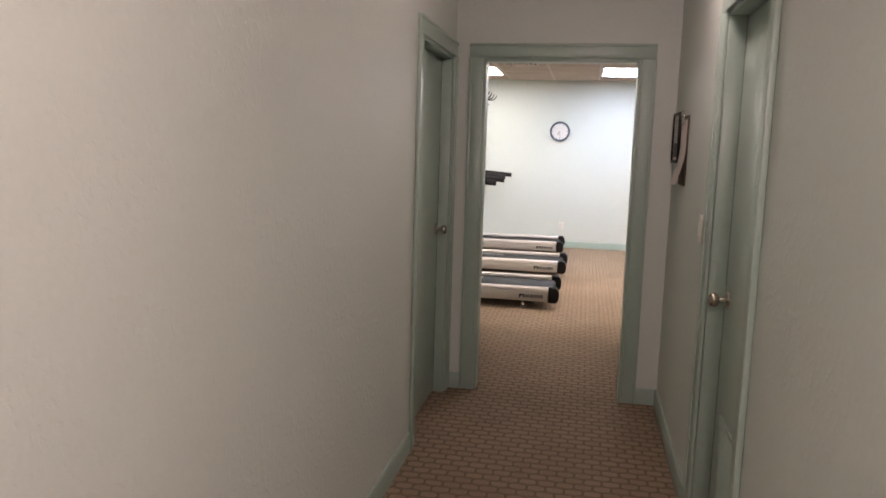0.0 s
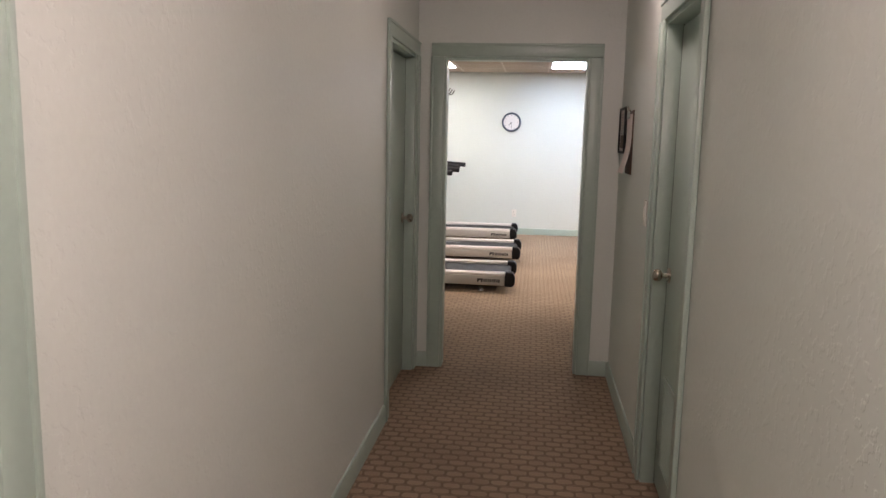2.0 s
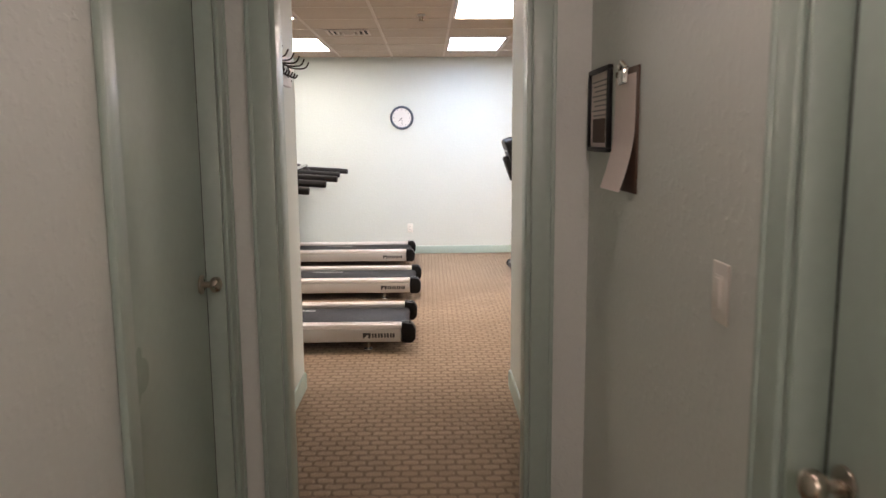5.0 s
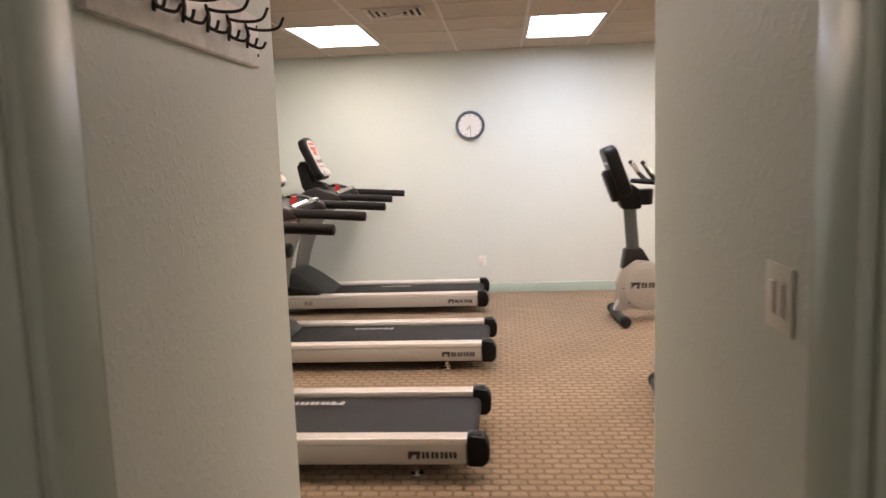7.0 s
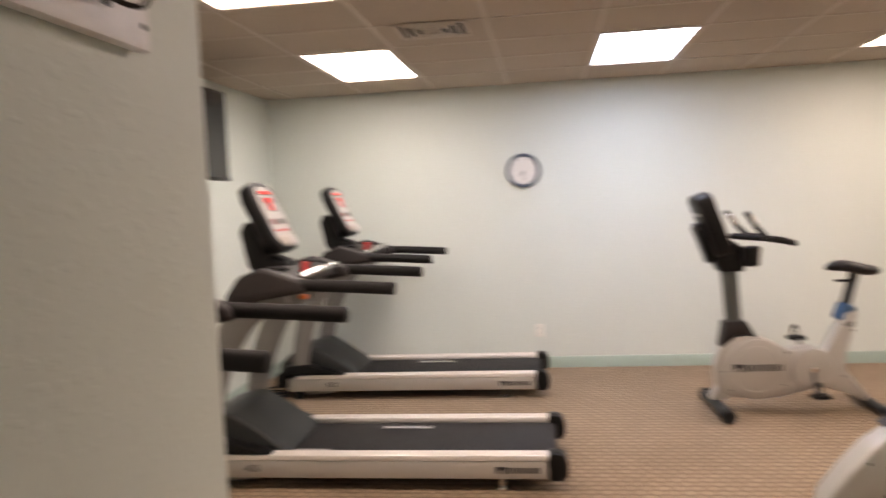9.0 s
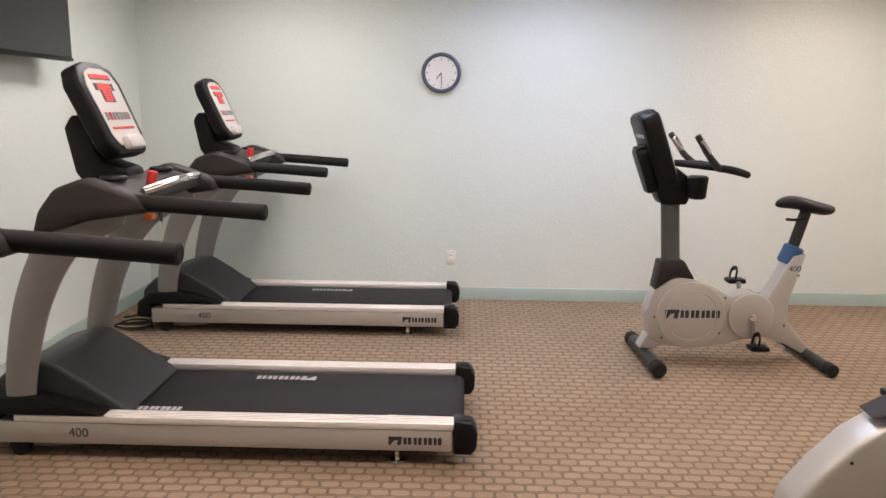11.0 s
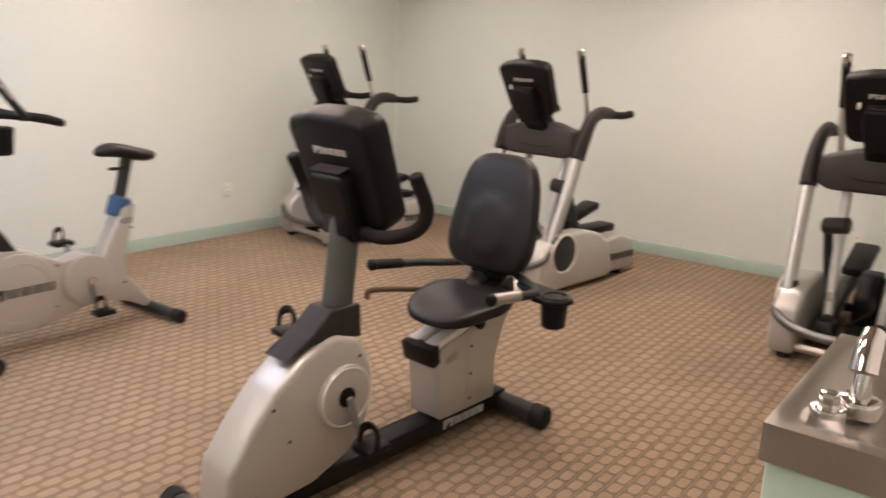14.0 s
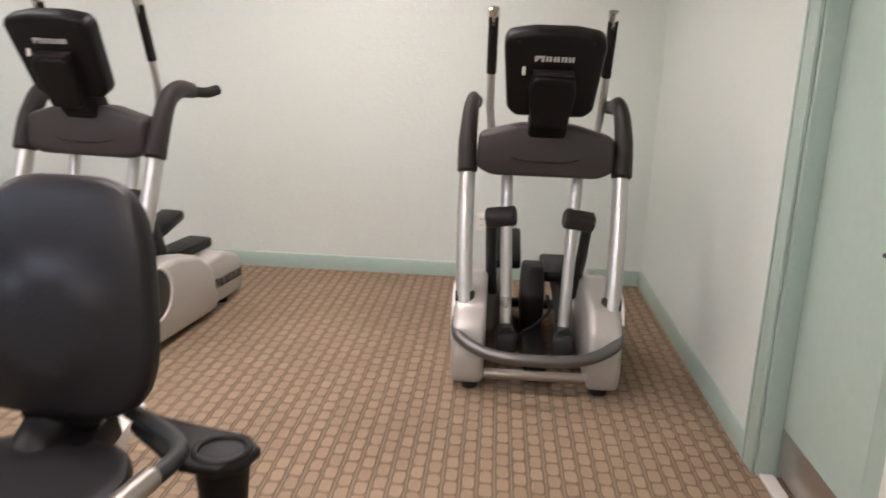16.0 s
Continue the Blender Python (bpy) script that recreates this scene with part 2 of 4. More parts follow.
def tube(pts, r, r2=None, seg=14, flat=1.0, side=(0, 1, 0), n=6, bm=None, tip=True):
    """A round or flattened bar along a rounded path, from radius r to r2. flat: how much narrower it is along side."""
    path = smooth_path(pts, n)
    r2 = r if r2 is None else r2
    t = bmesh.new()
    rings = []
    sv = Vector(side).normalized()
    length = len(path)
    stations = [(path[i], (path[min(i + 1, length - 1)] - path[max(i - 1, 0)]).normalized(), r + (r2 - r) * i / (length - 1)) for i in range(length)]
    if tip:
        p, d, q = stations[0]
        stations.insert(0, (p - d * q * 0.18, d, q * 0.78))
        p, d, q = stations[-1]
        stations.append((p + d * q * 0.18, d, q * 0.78))
    for p, d, q in stations:
        s = sv - d * sv.dot(d)
        if s.length < 0.05:
            s = Vector((0.3, 0.1, 1)) - d * Vector((0.3, 0.1, 1)).dot(d)
        s.normalize()
        u = d.cross(s)
        rings.append([t.verts.new(p + s * (math.cos(a) * q * flat) + u * (math.sin(a) * q)) for a in [2 * math.pi * k / seg for k in range(seg)]])
    for a, b in zip(rings, rings[1:]):
        for k in range(seg):
            t.faces.new((a[k], a[(k + 1) % seg], b[(k + 1) % seg], b[k]))
    t.faces.new(rings[0][::-1])
    t.faces.new(rings[-1])
    bmesh.ops.recalc_face_normals(t, faces=t.faces[:])
    return merge(bm, t)


def disc(c, axis, r, depth, seg=32, bevel=0.0, bm=None, r2=None):
    """A round plate or drum centred at c."""
    t = bmesh.new()
    bmesh.ops.create_cone(t, cap_ends=True, segments=seg, radius1=r, radius2=r if r2 is None else r2, depth=depth)
    if bevel:
        rim = [e for e in t.edges if abs(e.verts[0].co.z - e.verts[1].co.z) < 1e-6]
        bmesh.ops.bevel(t, geom=rim, offset=bevel, segments=2, profile=0.5, affect="EDGES")
    q = Vector((0, 0, 1)).rotation_difference(Vector(axis))
    t.transform(Matrix.Translation(c) @ q.to_matrix().to_4x4())
    return merge(bm, t)


def ring(c, axis, r, thick, seg=40, bm=None):
    q = Vector((0, 0, 1)).rotation_difference(Vector(axis)).to_matrix()
    t = bmesh.new()
    loops = []
    for i in range(seg):
        a = 2 * math.pi * i / seg
        d = Vector((math.cos(a), math.sin(a), 0))
        loops.append([t.verts.new(Vector(c) + q @ (d * (r + thick * math.cos(b)) + Vector((0, 0, thick * math.sin(b))))) for b in [2 * math.pi * k / 8 for k in range(8)]])
    for i in range(seg):
        a, b = loops[i], loops[(i + 1) % seg]
        for k in range(8):
            t.faces.new((a[k], b[k], b[(k + 1) % 8], a[(k + 1) % 8]))
    bmesh.ops.recalc_face_normals(t, faces=t.faces[:])
    return merge(bm, t)


def blob(c, size, power=3.0, bm=None, m=None):
    """A rounded cushion: a sphere pushed towards a box."""
    t = bmesh.new()
    bmesh.ops.create_uvsphere(t, u_segments=32, v_segments=20, radius=1)
    for v in t.verts:
        k = sum(abs(a) ** power for a in v.co) ** (1 / power)
        v.co = Vector([a / k * s for a, s in zip(v.co, size)])
    t.transform(Matrix.Translation(c) @ (m or Matrix()))
    return merge(bm, t)


def root_place(ob):
    while ob.parent:
        ob = ob.parent
    return ob.location


def mesh_of(name, bm, material, angle=38):
    me = bpy.data.meshes.new(name)
    for f in bm.faces:
        f.smooth = True
    bm.to_mesh(me)
    bm.free()
    me.set_sharp_from_angle(angle=radians(angle))
    me.materials.append(material)
    return me


def part(name, bm, material, parent, label=""):
    """One mesh, given in world places, under a thing or a part of it."""
    bm.transform(Matrix.Translation(-root_place(parent)))
    ob = new(name, mesh_of(name, bm, material))
    ob.parent = parent
    return tagged(ob, label)


def thing(name, place, label, category, group="", kind=""):
    ob = new(name)
    ob.location = place
    ob.empty_display_size = 0.1
    return tagged(ob, label, category, group, kind)


def single(name, bm, material, label, category, kind="", place=(0, 0, 0)):
    """A thing or piece of the setting that is one mesh."""
    bm.transform(Matrix.Translation(-Vector(place)))
    ob = new(name, mesh_of(name, bm, material))
    ob.location = place
    return tagged(ob, label, category, "", kind)


def lettering(text, size, m, depth=0.0006):
    """Raised figures in the built-in font, as a mesh."""
    cu = bpy.data.curves.new("figures", "FONT")
    cu.body, cu.size, cu.extrude = text, size, depth
    cu.align_x, cu.align_y = "CENTER", "CENTER"
    ob = bpy.data.objects.new("figures", cu)
    scene.collection.objects.link(ob)
    bpy.context.view_layer.update()
    me = bpy.data.meshes.new_from_object(ob)
    bpy.data.objects.remove(ob)
    bm = bmesh.new()
    bm.from_mesh(me)
    bpy.data.meshes.remove(me)
    bm.transform(m)
    return bm


def mark(m, h, depth=0.0012):
    """A maker's mark as plain shapes: a slanted badge and four pairs of bars. Local x runs along it."""
    t = bmesh.new()

    def quad(pts):
        lo = [t.verts.new((x * h, y * h, 0)) for x, y in pts]
        hi = [t.verts.new((x * h, y * h, depth)) for x, y in pts]
        t.faces.new(hi)
        for i in range(len(pts)):
            t.faces.new((lo[i], lo[(i + 1) % len(pts)], hi[(i + 1) % len(pts)], hi[i]))
    quad([(-3.0, 0), (-2.75, 0), (-2.35, 0.55), (-1.9, 0.55), (-2.05, 0.2), (-1.95, 0), (-1.6, 0), (-1.45, 1), (-3.0, 1)])
    for x in (-1.3, -0.15, 1.0, 2.1):
        quad([(x, 0.08), (x + 0.36, 0.08), (x + 0.36, 0.92), (x, 0.92)])
        quad([(x + 0.5, 0.08), (x + 0.9, 0.08), (x + 0.9, 0.92), (x + 0.5, 0.92)])
    t.transform(Matrix.Translation((0, 0, 0)))
    for v in t.verts:
        v.co.y -= h / 2
    t.transform(m)
    bmesh.ops.recalc_face_normals(t, faces=t.faces[:])
    return t


def face_to(origin, right, up):
    """The frame of a flat mark: local x along right, y along up."""
    r, u = Vector(right).normalized(), Vector(up).normalized()
    n = r.cross(u).normalized()
    u = n.cross(r)
    return Matrix.Translation(origin) @ Matrix((r, u, n)).transposed().to_4x4()


# ---- structure ----
HALL_W, HALL_E, PASS_W, PASS_E = -0.67, 0.63, -0.727, 0.545
DOOR_Y, DOOR_BACK, PASS_END = 4.885, 5.0, 6.655
GYM_W, GYM_E, GYM_N, GYM_S = -2.65, 5.76, 12.12, 6.555
HALL_TOP, GYM_TOP, HALL_S = 2.48, 2.55, -2.3

single("floor", box(GYM_W - 0.2, GYM_E + 0.2, HALL_S - 0.2, GYM_N + 0.2, -0.12, 0.0), CARPET, "brown and tan loop carpet with woven brick figure", "floor", "structure")


def wall(name, *boxes):
    bm = None
    for b in boxes:
        bm = box(*b, bm=bm)
    return single(name, bm, WALL, "pale mint painted wall with light orange-peel texture", "wall", "structure")


wall("wall_gym_north", (GYM_W - 0.12, GYM_E + 0.12, GYM_N, GYM_N + 0.12, 0, 2.7))
wall("wall_gym_east", (GYM_E, GYM_E + 0.12, GYM_S - 0.12, GYM_N, 0, 2.7))
wall("wall_gym_west", (GYM_W - 0.12, GYM_W, PASS_END - 0.12, GYM_N, 0, 2.7))
wall("wall_gym_south_west", (GYM_W, PASS_W - 0.0, PASS_END - 0.12, PASS_END, 0, 2.7))
DX0, DX1, DTOP = 2.70, 3.42, 2.05
wall("wall_gym_south_east", (PASS_E + 0.12, DX0, GYM_S - 0.12, GYM_S, 0, 2.7), (DX1, GYM_E, GYM_S - 0.12, GYM_S, 0, 2.7), (DX0, DX1, GYM_S - 0.12, GYM_S, DTOP, 2.7))
wall("wall_passage_west", (PASS_W - 0.12, PASS_W, DOOR_BACK, PASS_END - 0.12, 0, 2.7))
wall("wall_passage_east", (PASS_E, PASS_E + 0.12, DOOR_BACK, PASS_END, 0, 2.7))
wall("wall_doorway", (HALL_W - 0.2, -0.5, DOOR_Y, DOOR_BACK, 0, 2.7), (0.42, HALL_E + 0.2, DOOR_Y, DOOR_BACK, 0, 2.7), (-0.5, 0.42, DOOR_Y, DOOR_BACK, 2.055, 2.7))
LD0, LD1 = 3.92, 4.79
LE0, LE1 = 0.12, 0.92
wall("wall_hall_west", (HALL_W - 0.12, HALL_W, HALL_S, LE0, 0, 2.6), (HALL_W - 0.12, HALL_W, LE1, LD0, 0, 2.6), (HALL_W - 0.12, HALL_W, LD1, DOOR_Y, 0, 2.6),
     (HALL_W - 0.12, HALL_W, LD0, LD1, 2.055, 2.6), (HALL_W - 0.12, HALL_W, LE0, LE1, 2.055, 2.6))
RD0, RD1 = 2.59, 3.335
wall("wall_hall_east", (HALL_E, HALL_E + 0.12, HALL_S, RD0, 0, 2.6), (HALL_E, HALL_E + 0.12, RD1, DOOR_Y, 0, 2.6), (HALL_E, HALL_E + 0.12, RD0, RD1, 2.055, 2.6))
wall("wall_hall_south", (HALL_W - 0.12, HALL_E + 0.12, HALL_S - 0.12, HALL_S, 0, 2.6))
single("ceiling_hall", box(HALL_W - 0.12, HALL_E + 0.12, HALL_S - 0.12, DOOR_Y, HALL_TOP, HALL_TOP + 0.1), TILE, "plain off-white hallway ceiling", "ceiling", "structure")


def gym_ceiling():
    """Lay-in tiles on a metal grid, with gaps for the light panels; the pieces stay in one mesh."""
    xs = [GYM_W] + [-1.715 + 0.657 * k for k in range(-1, 12)] + [GYM_E]
    ys = [DOOR_BACK] + [11.395 - 0.605 * k for k in range(10, -1, -1)] + [GYM_N]
    rng = random.Random(4)
    bm = bmesh.new()
    for i in range(len(xs) - 1):
        for j in range(len(ys) - 1):
            x0, x1, y0, y1 = xs[i] + 0.011, xs[i + 1] - 0.011, ys[j] + 0.011, ys[j + 1] - 0.011
            if x1 - x0 < 0.05 or y1 - y0 < 0.03:
                continue
            cx, cy = (x0 + x1) / 2, (y0 + y1) / 2
            if any(a < cx < a + 0.65 and b < cy < b + 1.21 for a, b, _ in LIGHTS):
                continue
            sag = rng.uniform(0, 0.003)
            box(x0, x1, y0, y1, GYM_TOP + 0.006 - sag, GYM_TOP + 0.02, bm=bm)
    single("ceiling_gym", bm, TILE, "beige lay-in ceiling tiles, slightly uneven", "ceiling", "structure")
    bm = bmesh.new()
    for x in xs[1:-1]:
        box(x - 0.012, x + 0.012, ys[0], ys[-1], GYM_TOP, GYM_TOP + 0.012, bm=bm)
    for j, y in enumerate(ys[1:-1]):
        for i in range(len(xs) - 1):
            box(xs[i] + 0.0125, xs[i + 1] - 0.0125, y - 0.011, y + 0.011, GYM_TOP + 0.001, GYM_TOP + 0.011, bm=bm)
    single("ceiling_grid", bm, GRID, "cream metal ceiling grid", "ceiling grid", "structure")
    single("ceiling_slab", box(GYM_W - 0.2, GYM_E + 0.2, DOOR_BACK - 0.11, GYM_N + 0.2, 2.72, 2.82), TILE, "closed slab above the ceiling tiles", "ceiling", "structure")


# LAMP_C panel is unseen, added at about half strength to brighten the north-east
LIGHTS = [(-1.71, 10.185, LAMP_N), (0.261, 10.185, LAMP_A), (2.232, 10.185, LAMP_B), (4.203, 10.185, LAMP_C),
          (-1.71, 7.765, LAMP_B), (0.261, 7.765, LAMP_B), (2.232, 7.765, LAMP_B), (4.203, 7.765, LAMP_B)]
gym_ceiling()
for x, y, m in LIGHTS:
    t = thing("ceiling_light", (x + 0.32, y + 0.605, GYM_TOP), "lit recessed fluorescent ceiling light panel with metal frame", "ceiling light", "ceiling light panels")
    bm = box(x + 0.012, x + 0.035, y + 0.012, y + 1.198, GYM_TOP - 0.004, GYM_TOP + 0.08)
    for b in ((x + 0.61, x + 0.633, y + 0.012, y + 1.198), (x + 0.035, x + 0.61, y + 0.012, y + 0.035), (x + 0.035, x + 0.61, y + 1.175, y + 1.198)):
        box(*b, GYM_TOP - 0.004, GYM_TOP + 0.08, bm=bm)
    part("frame", bm, GRID, t)
    part("diffuser", box(x + 0.0355, x + 0.6095, y + 0.0355, y + 1.1745, GYM_TOP + 0.004, GYM_TOP + 0.012), m, t, "glowing white diffuser")
    part("housing", box(x + 0.013, x + 0.632, y + 0.013, y + 1.197, GYM_TOP + 0.082, GYM_TOP + 0.1), GRID, t)

# unseen lamps, added and placed to give the hallway walls their brightness
for y, k in ((0.45, 1.0), (-1.3, 0.8), (3.3, 0.42)):
    lt = thing("hall_fill_light", (0.4, y, HALL_TOP), "unseen warm flush ceiling light added to light the hallway", "ceiling light")
    part("base", disc((0.4, y, HALL_TOP - 0.011), (0, 0, 1), 0.17 * k, 0.02, bevel=0.004), WHITE, lt)
    part("diffuser", disc((0.4, y, HALL_TOP - 0.055), (0, 0, 1), 0.11 * k, 0.065, bevel=0.004, r2=0.15 * k), HALL_GLOW, lt, "glowing warm white diffuser")


def baseboard(axis, at, a0, a1, inward):
    """A painted board with an eased top; inward is +1 or -1 from the wall face."""
    p = [(at, 0.0), (at + 0.014 * inward, 0.0), (at + 0.014 * inward, 0.085), (at + 0.008 * inward, 0.098), (at, 0.1)]
    if axis == "y":
        bm = prism(p, a0, a1, "y")
    else:
        bm = prism(p, a0, a1, "x")
    return single("baseboard", bm, TRIM, "grey-green painted baseboard", "baseboard", "structure")


baseboard("x", GYM_N, GYM_W + 0.016, GYM_E - 0.016, -1)
baseboard("y", GYM_E, GYM_S + 0.016, GYM_N, -1)
baseboard("y", GYM_W, PASS_END + 0.016, GYM_N, 1)
baseboard("x", GYM_S, DX1 + 0.11, GYM_E, 1)
baseboard("x", GYM_S, PASS_E + 0.13, DX0 - 0.11, 1)
baseboard("x", PASS_END, GYM_W, PASS_W - 0.002, 1)
baseboard("y", PASS_W, DOOR_BACK + 0.02, PASS_END, 1)
baseboard("y", PASS_E, DOOR_BACK + 0.02, PASS_END, -1)
baseboard("y", HALL_W, LE1 + 0.09, LD0 - 0.09, 1)
baseboard("y", HALL_W, HALL_S, LE0 - 0.09, 1)
baseboard("y", HALL_E, HALL_S, RD0 - 0.09, -1)
baseboard("y", HALL_E, RD1 + 0.09, DOOR_Y, -1)
baseboard("x", DOOR_Y, 0.503, HALL_E - 0.015, -1)
baseboard("x", DOOR_Y, HALL_W + 0.015, -0.583, -1)


def casing(name, axis, at, a0, a1, top, inward, wide=0.082, deep=0.12, far=None):
    """Jambs, head, stop and face trim of an opening in a wall. axis: the way the wall runs; at: its face."""
    def b(u0, u1, w0, w1, z0, z1, bm, bev=0.004):
        w0, w1 = sorted((at + inward * w0, at + inward * w1))
        q = (u0, u1, w0, w1, z0, z1) if axis == "x" else (w0, w1, u0, u1, z0, z1)
        return box(*q, bevel=bev, bm=bm)
    ob = thing(name, (0, 0, 0), "grey-green painted door casing and jamb", "door frame", kind="structure")
    fa = a1 + wide if far is None else far
    for nm, (u0, u1, z0, z1) in (("casing_side", (a0 - wide, a0, 0, top)), ("casing_side", (a1, fa, 0, top)), ("casing_head", (a0 - wide, fa, top, top + wide))):
        bm = b(u0, u1, 0.001, 0.016, z0, z1, None)
        rim = (u0 - 0.002, u0 + 0.014, z0 + 0.001, z1) if (nm == "casing_side" and u1 == a0) else (u1 - 0.014, u1 + 0.002, z0 + 0.001, z1) if nm == "casing_side" else (u0 - 0.001, u1 + 0.001, z1 - 0.014, z1 + 0.002)
        b(rim[0], rim[1], 0.0016, 0.022, rim[2], rim[3], bm)
        part(nm, bm, TRIM, ob)
    part("jamb", b(a0, a0 + 0.018, -deep, 0.0005, 0, top, None, 0.002), TRIM, ob)
    part("jamb", b(a1 - 0.018, a1, -deep, 0.0005, 0, top, None, 0.002), TRIM, ob)
    part("head_jamb", b(a0 + 0.018, a1 - 0.018, -deep, 0.0005, top - 0.018, top, None, 0.002), TRIM, ob)
    return ob


casing("doorway_frame", "x", DOOR_Y, -0.5, 0.42, 2.055, -1, deep=0.115)
casing("doorway_frame_back", "x", DOOR_BACK, -0.5, 0.42, 2.055, 1, deep=0.0, wide=0.07)
casing("door_frame_hall_west", "y", HALL_W, LD0, LD1, 2.055, 1, far=4.868)
casing("door_frame_hall_east", "y", HALL_E, RD0, RD1, 2.055, -1)
casing("door_frame_hall_rear", "y", HALL_W, LE0, LE1, 2.055, 1)
casing("door_frame_closet", "x", GYM_S, DX0, DX1, DTOP, 1, wide=0.1)


def knob(parent, c, out):
    """A round knob on its rose; out is the way it sticks out along x."""
    x, y, z = c
    bm = disc((x + out * 0.004, y, z), (1, 0, 0), 0.033, 0.008, bevel=0.002)
    disc((x + out * 0.025, y, z), (1, 0, 0), 0.011, 0.04, bm=bm)
    blob((x + out * 0.052, y, z), (0.02, 0.027, 0.027), 2.4, bm=bm)
    part("knob", bm, NICKEL, parent, "satin nickel round knob")


d = thing("door_1", (HALL_W - 0.06, (LD0 + LD1) / 2, 0), "closed grey-green painted hallway door with round knob", "door", kind="structure")
part("leaf", box(HALL_W - 0.10, HALL_W - 0.062, LD0 + 0.02, LD1 - 0.026, 0.012, 2.03, 0.002), DOOR, d)
# dark strip paints the shadow line between door leaf and jamb
part("gap_shade", box(HALL_W - 0.07, HALL_W - 0.0625, LD1 - 0.0255, LD1 - 0.0183, 0.012, 2.034), DARK_GAP, d, "dark strip standing in for the shadow between leaf and jamb")
knob(d, (HALL_W - 0.062, 4.70, 1.03), 1)
d = thing("door_3", (HALL_W - 0.06, (LE0 + LE1) / 2, 0), "closed grey-green painted hallway door", "door", kind="structure")
part("leaf", box(HALL_W - 0.10, HALL_W - 0.062, LE0 + 0.02, LE1 - 0.02, 0.012, 2.034, 0.002), DOOR, d)
knob(d, (HALL_W - 0.062, 0.2, 0.98), 1)
d = thing("door_2", (HALL_E + 0.06, (RD0 + RD1) / 2, 0), "closed grey-green door with louvred grille at the bottom", "door", kind="structure")
part("leaf", box(HALL_E + 0.062, HALL_E + 0.10, RD0 + 0.02, RD1 - 0.026, 0.012, 2.03, 0.002), DOOR, d)
# again the leaf-to-jamb shadow, put in as a dark strip
part("gap_shade", box(HALL_E + 0.0625, HALL_E + 0.07, RD1 - 0.0255, RD1 - 0.0183, 0.012, 2.034), DARK_GAP, d, "dark strip standing in for the shadow between leaf and jamb")
knob(d, (HALL_E + 0.062, 3.25, 0.98), -1)
gr = part("grille_frame", box(HALL_E + 0.052, HALL_E + 0.0615, 2.75, 3.18, 0.53, 0.555, 0.003, bm=box(HALL_E + 0.052, HALL_E + 0.0615, 2.75, 3.18, 0.14, 0.165, 0.003, bm=box(
    HALL_E + 0.052, HALL_E + 0.0615, 2.75, 2.775, 0.165, 0.53, 0.003, bm=box(HALL_E + 0.052, HALL_E + 0.0615, 3.155, 3.18, 0.165, 0.53, 0.003)))), DOOR, d)
for k in range(20):
    z = 0.176 + k * 0.018
    part("slat", prism([(HALL_E + 0.0615, z + 0.006), (HALL_E + 0.054, z - 0.004), (HALL_E + 0.053, z - 0.001), (HALL_E + 0.0605, z + 0.012)], 2.775, 3.155), DOOR, gr)
d = thing("door_4", ((DX0 + DX1) / 2, GYM_S - 0.05, 0), "closed pale green closet door with steel kick plate", "door", kind="structure")
part("leaf", box(DX0 + 0.02, DX1 - 0.02, GYM_S - 0.105, GYM_S - 0.065, 0.03, DTOP - 0.02, 0.002), DOOR, d)
part("kick_plate", box(DX0 + 0.03, DX1 - 0.03, GYM_S - 0.0645, GYM_S - 0.062, 0.035, 0.2, 0.001), STEEL, d, "dull steel kick plate")
part("latch_pull", box(2.86, 2.93, GYM_S - 0.0645, GYM_S - 0.05, 0.943, 0.955, 0.003), IRON, d, "small dark pull")
single("threshold", box(DX0 + 0.02, DX1 - 0.02, GYM_S - 0.06, GYM_S - 0.005, 0.0005, 0.014, 0.004), ALU, "pale metal threshold strip under the closet door", "threshold", "structure")

# white splash panel with edge trim and its cable channel, beside the closet door
p = thing("splash_panel", (1.6, GYM_S, 0), "glossy white wall panel behind the drinking fountain", "wall panel", kind="structure")
sheet = part("sheet", box(0.70, 2.52, GYM_S + 0.001, GYM_S + 0.005, 0.102, 2.1, 0.001), WHITE_BOARD, p)
for k, (x, z) in enumerate(((2.45, 0.93), (2.45, 0.52), (2.45, 1.35), (1.9, 0.5), (1.9, 1.35), (1.4, 1.5))):
    part("screw", disc((x, GYM_S + 0.006, z), (0, 1, 0), 0.006, 0.003, seg=10), STEEL, sheet)
c = thing("cable_channel", (2.57, GYM_S, 0), "white plastic cable channel ending in an outlet box", "cable channel")
part("channel", box(2.535, 2.585, GYM_S + 0.001, GYM_S + 0.035, 0.37, GYM_TOP - 0.003, 0.005), WHITE, c)
part("outlet_box", box(2.52, 2.60, GYM_S + 0.001, GYM_S + 0.05, 0.25, 0.37, 0.006), WHITE, c)

# ---- treadmills ----
TM = (-0.06, 9.56, 0.0)


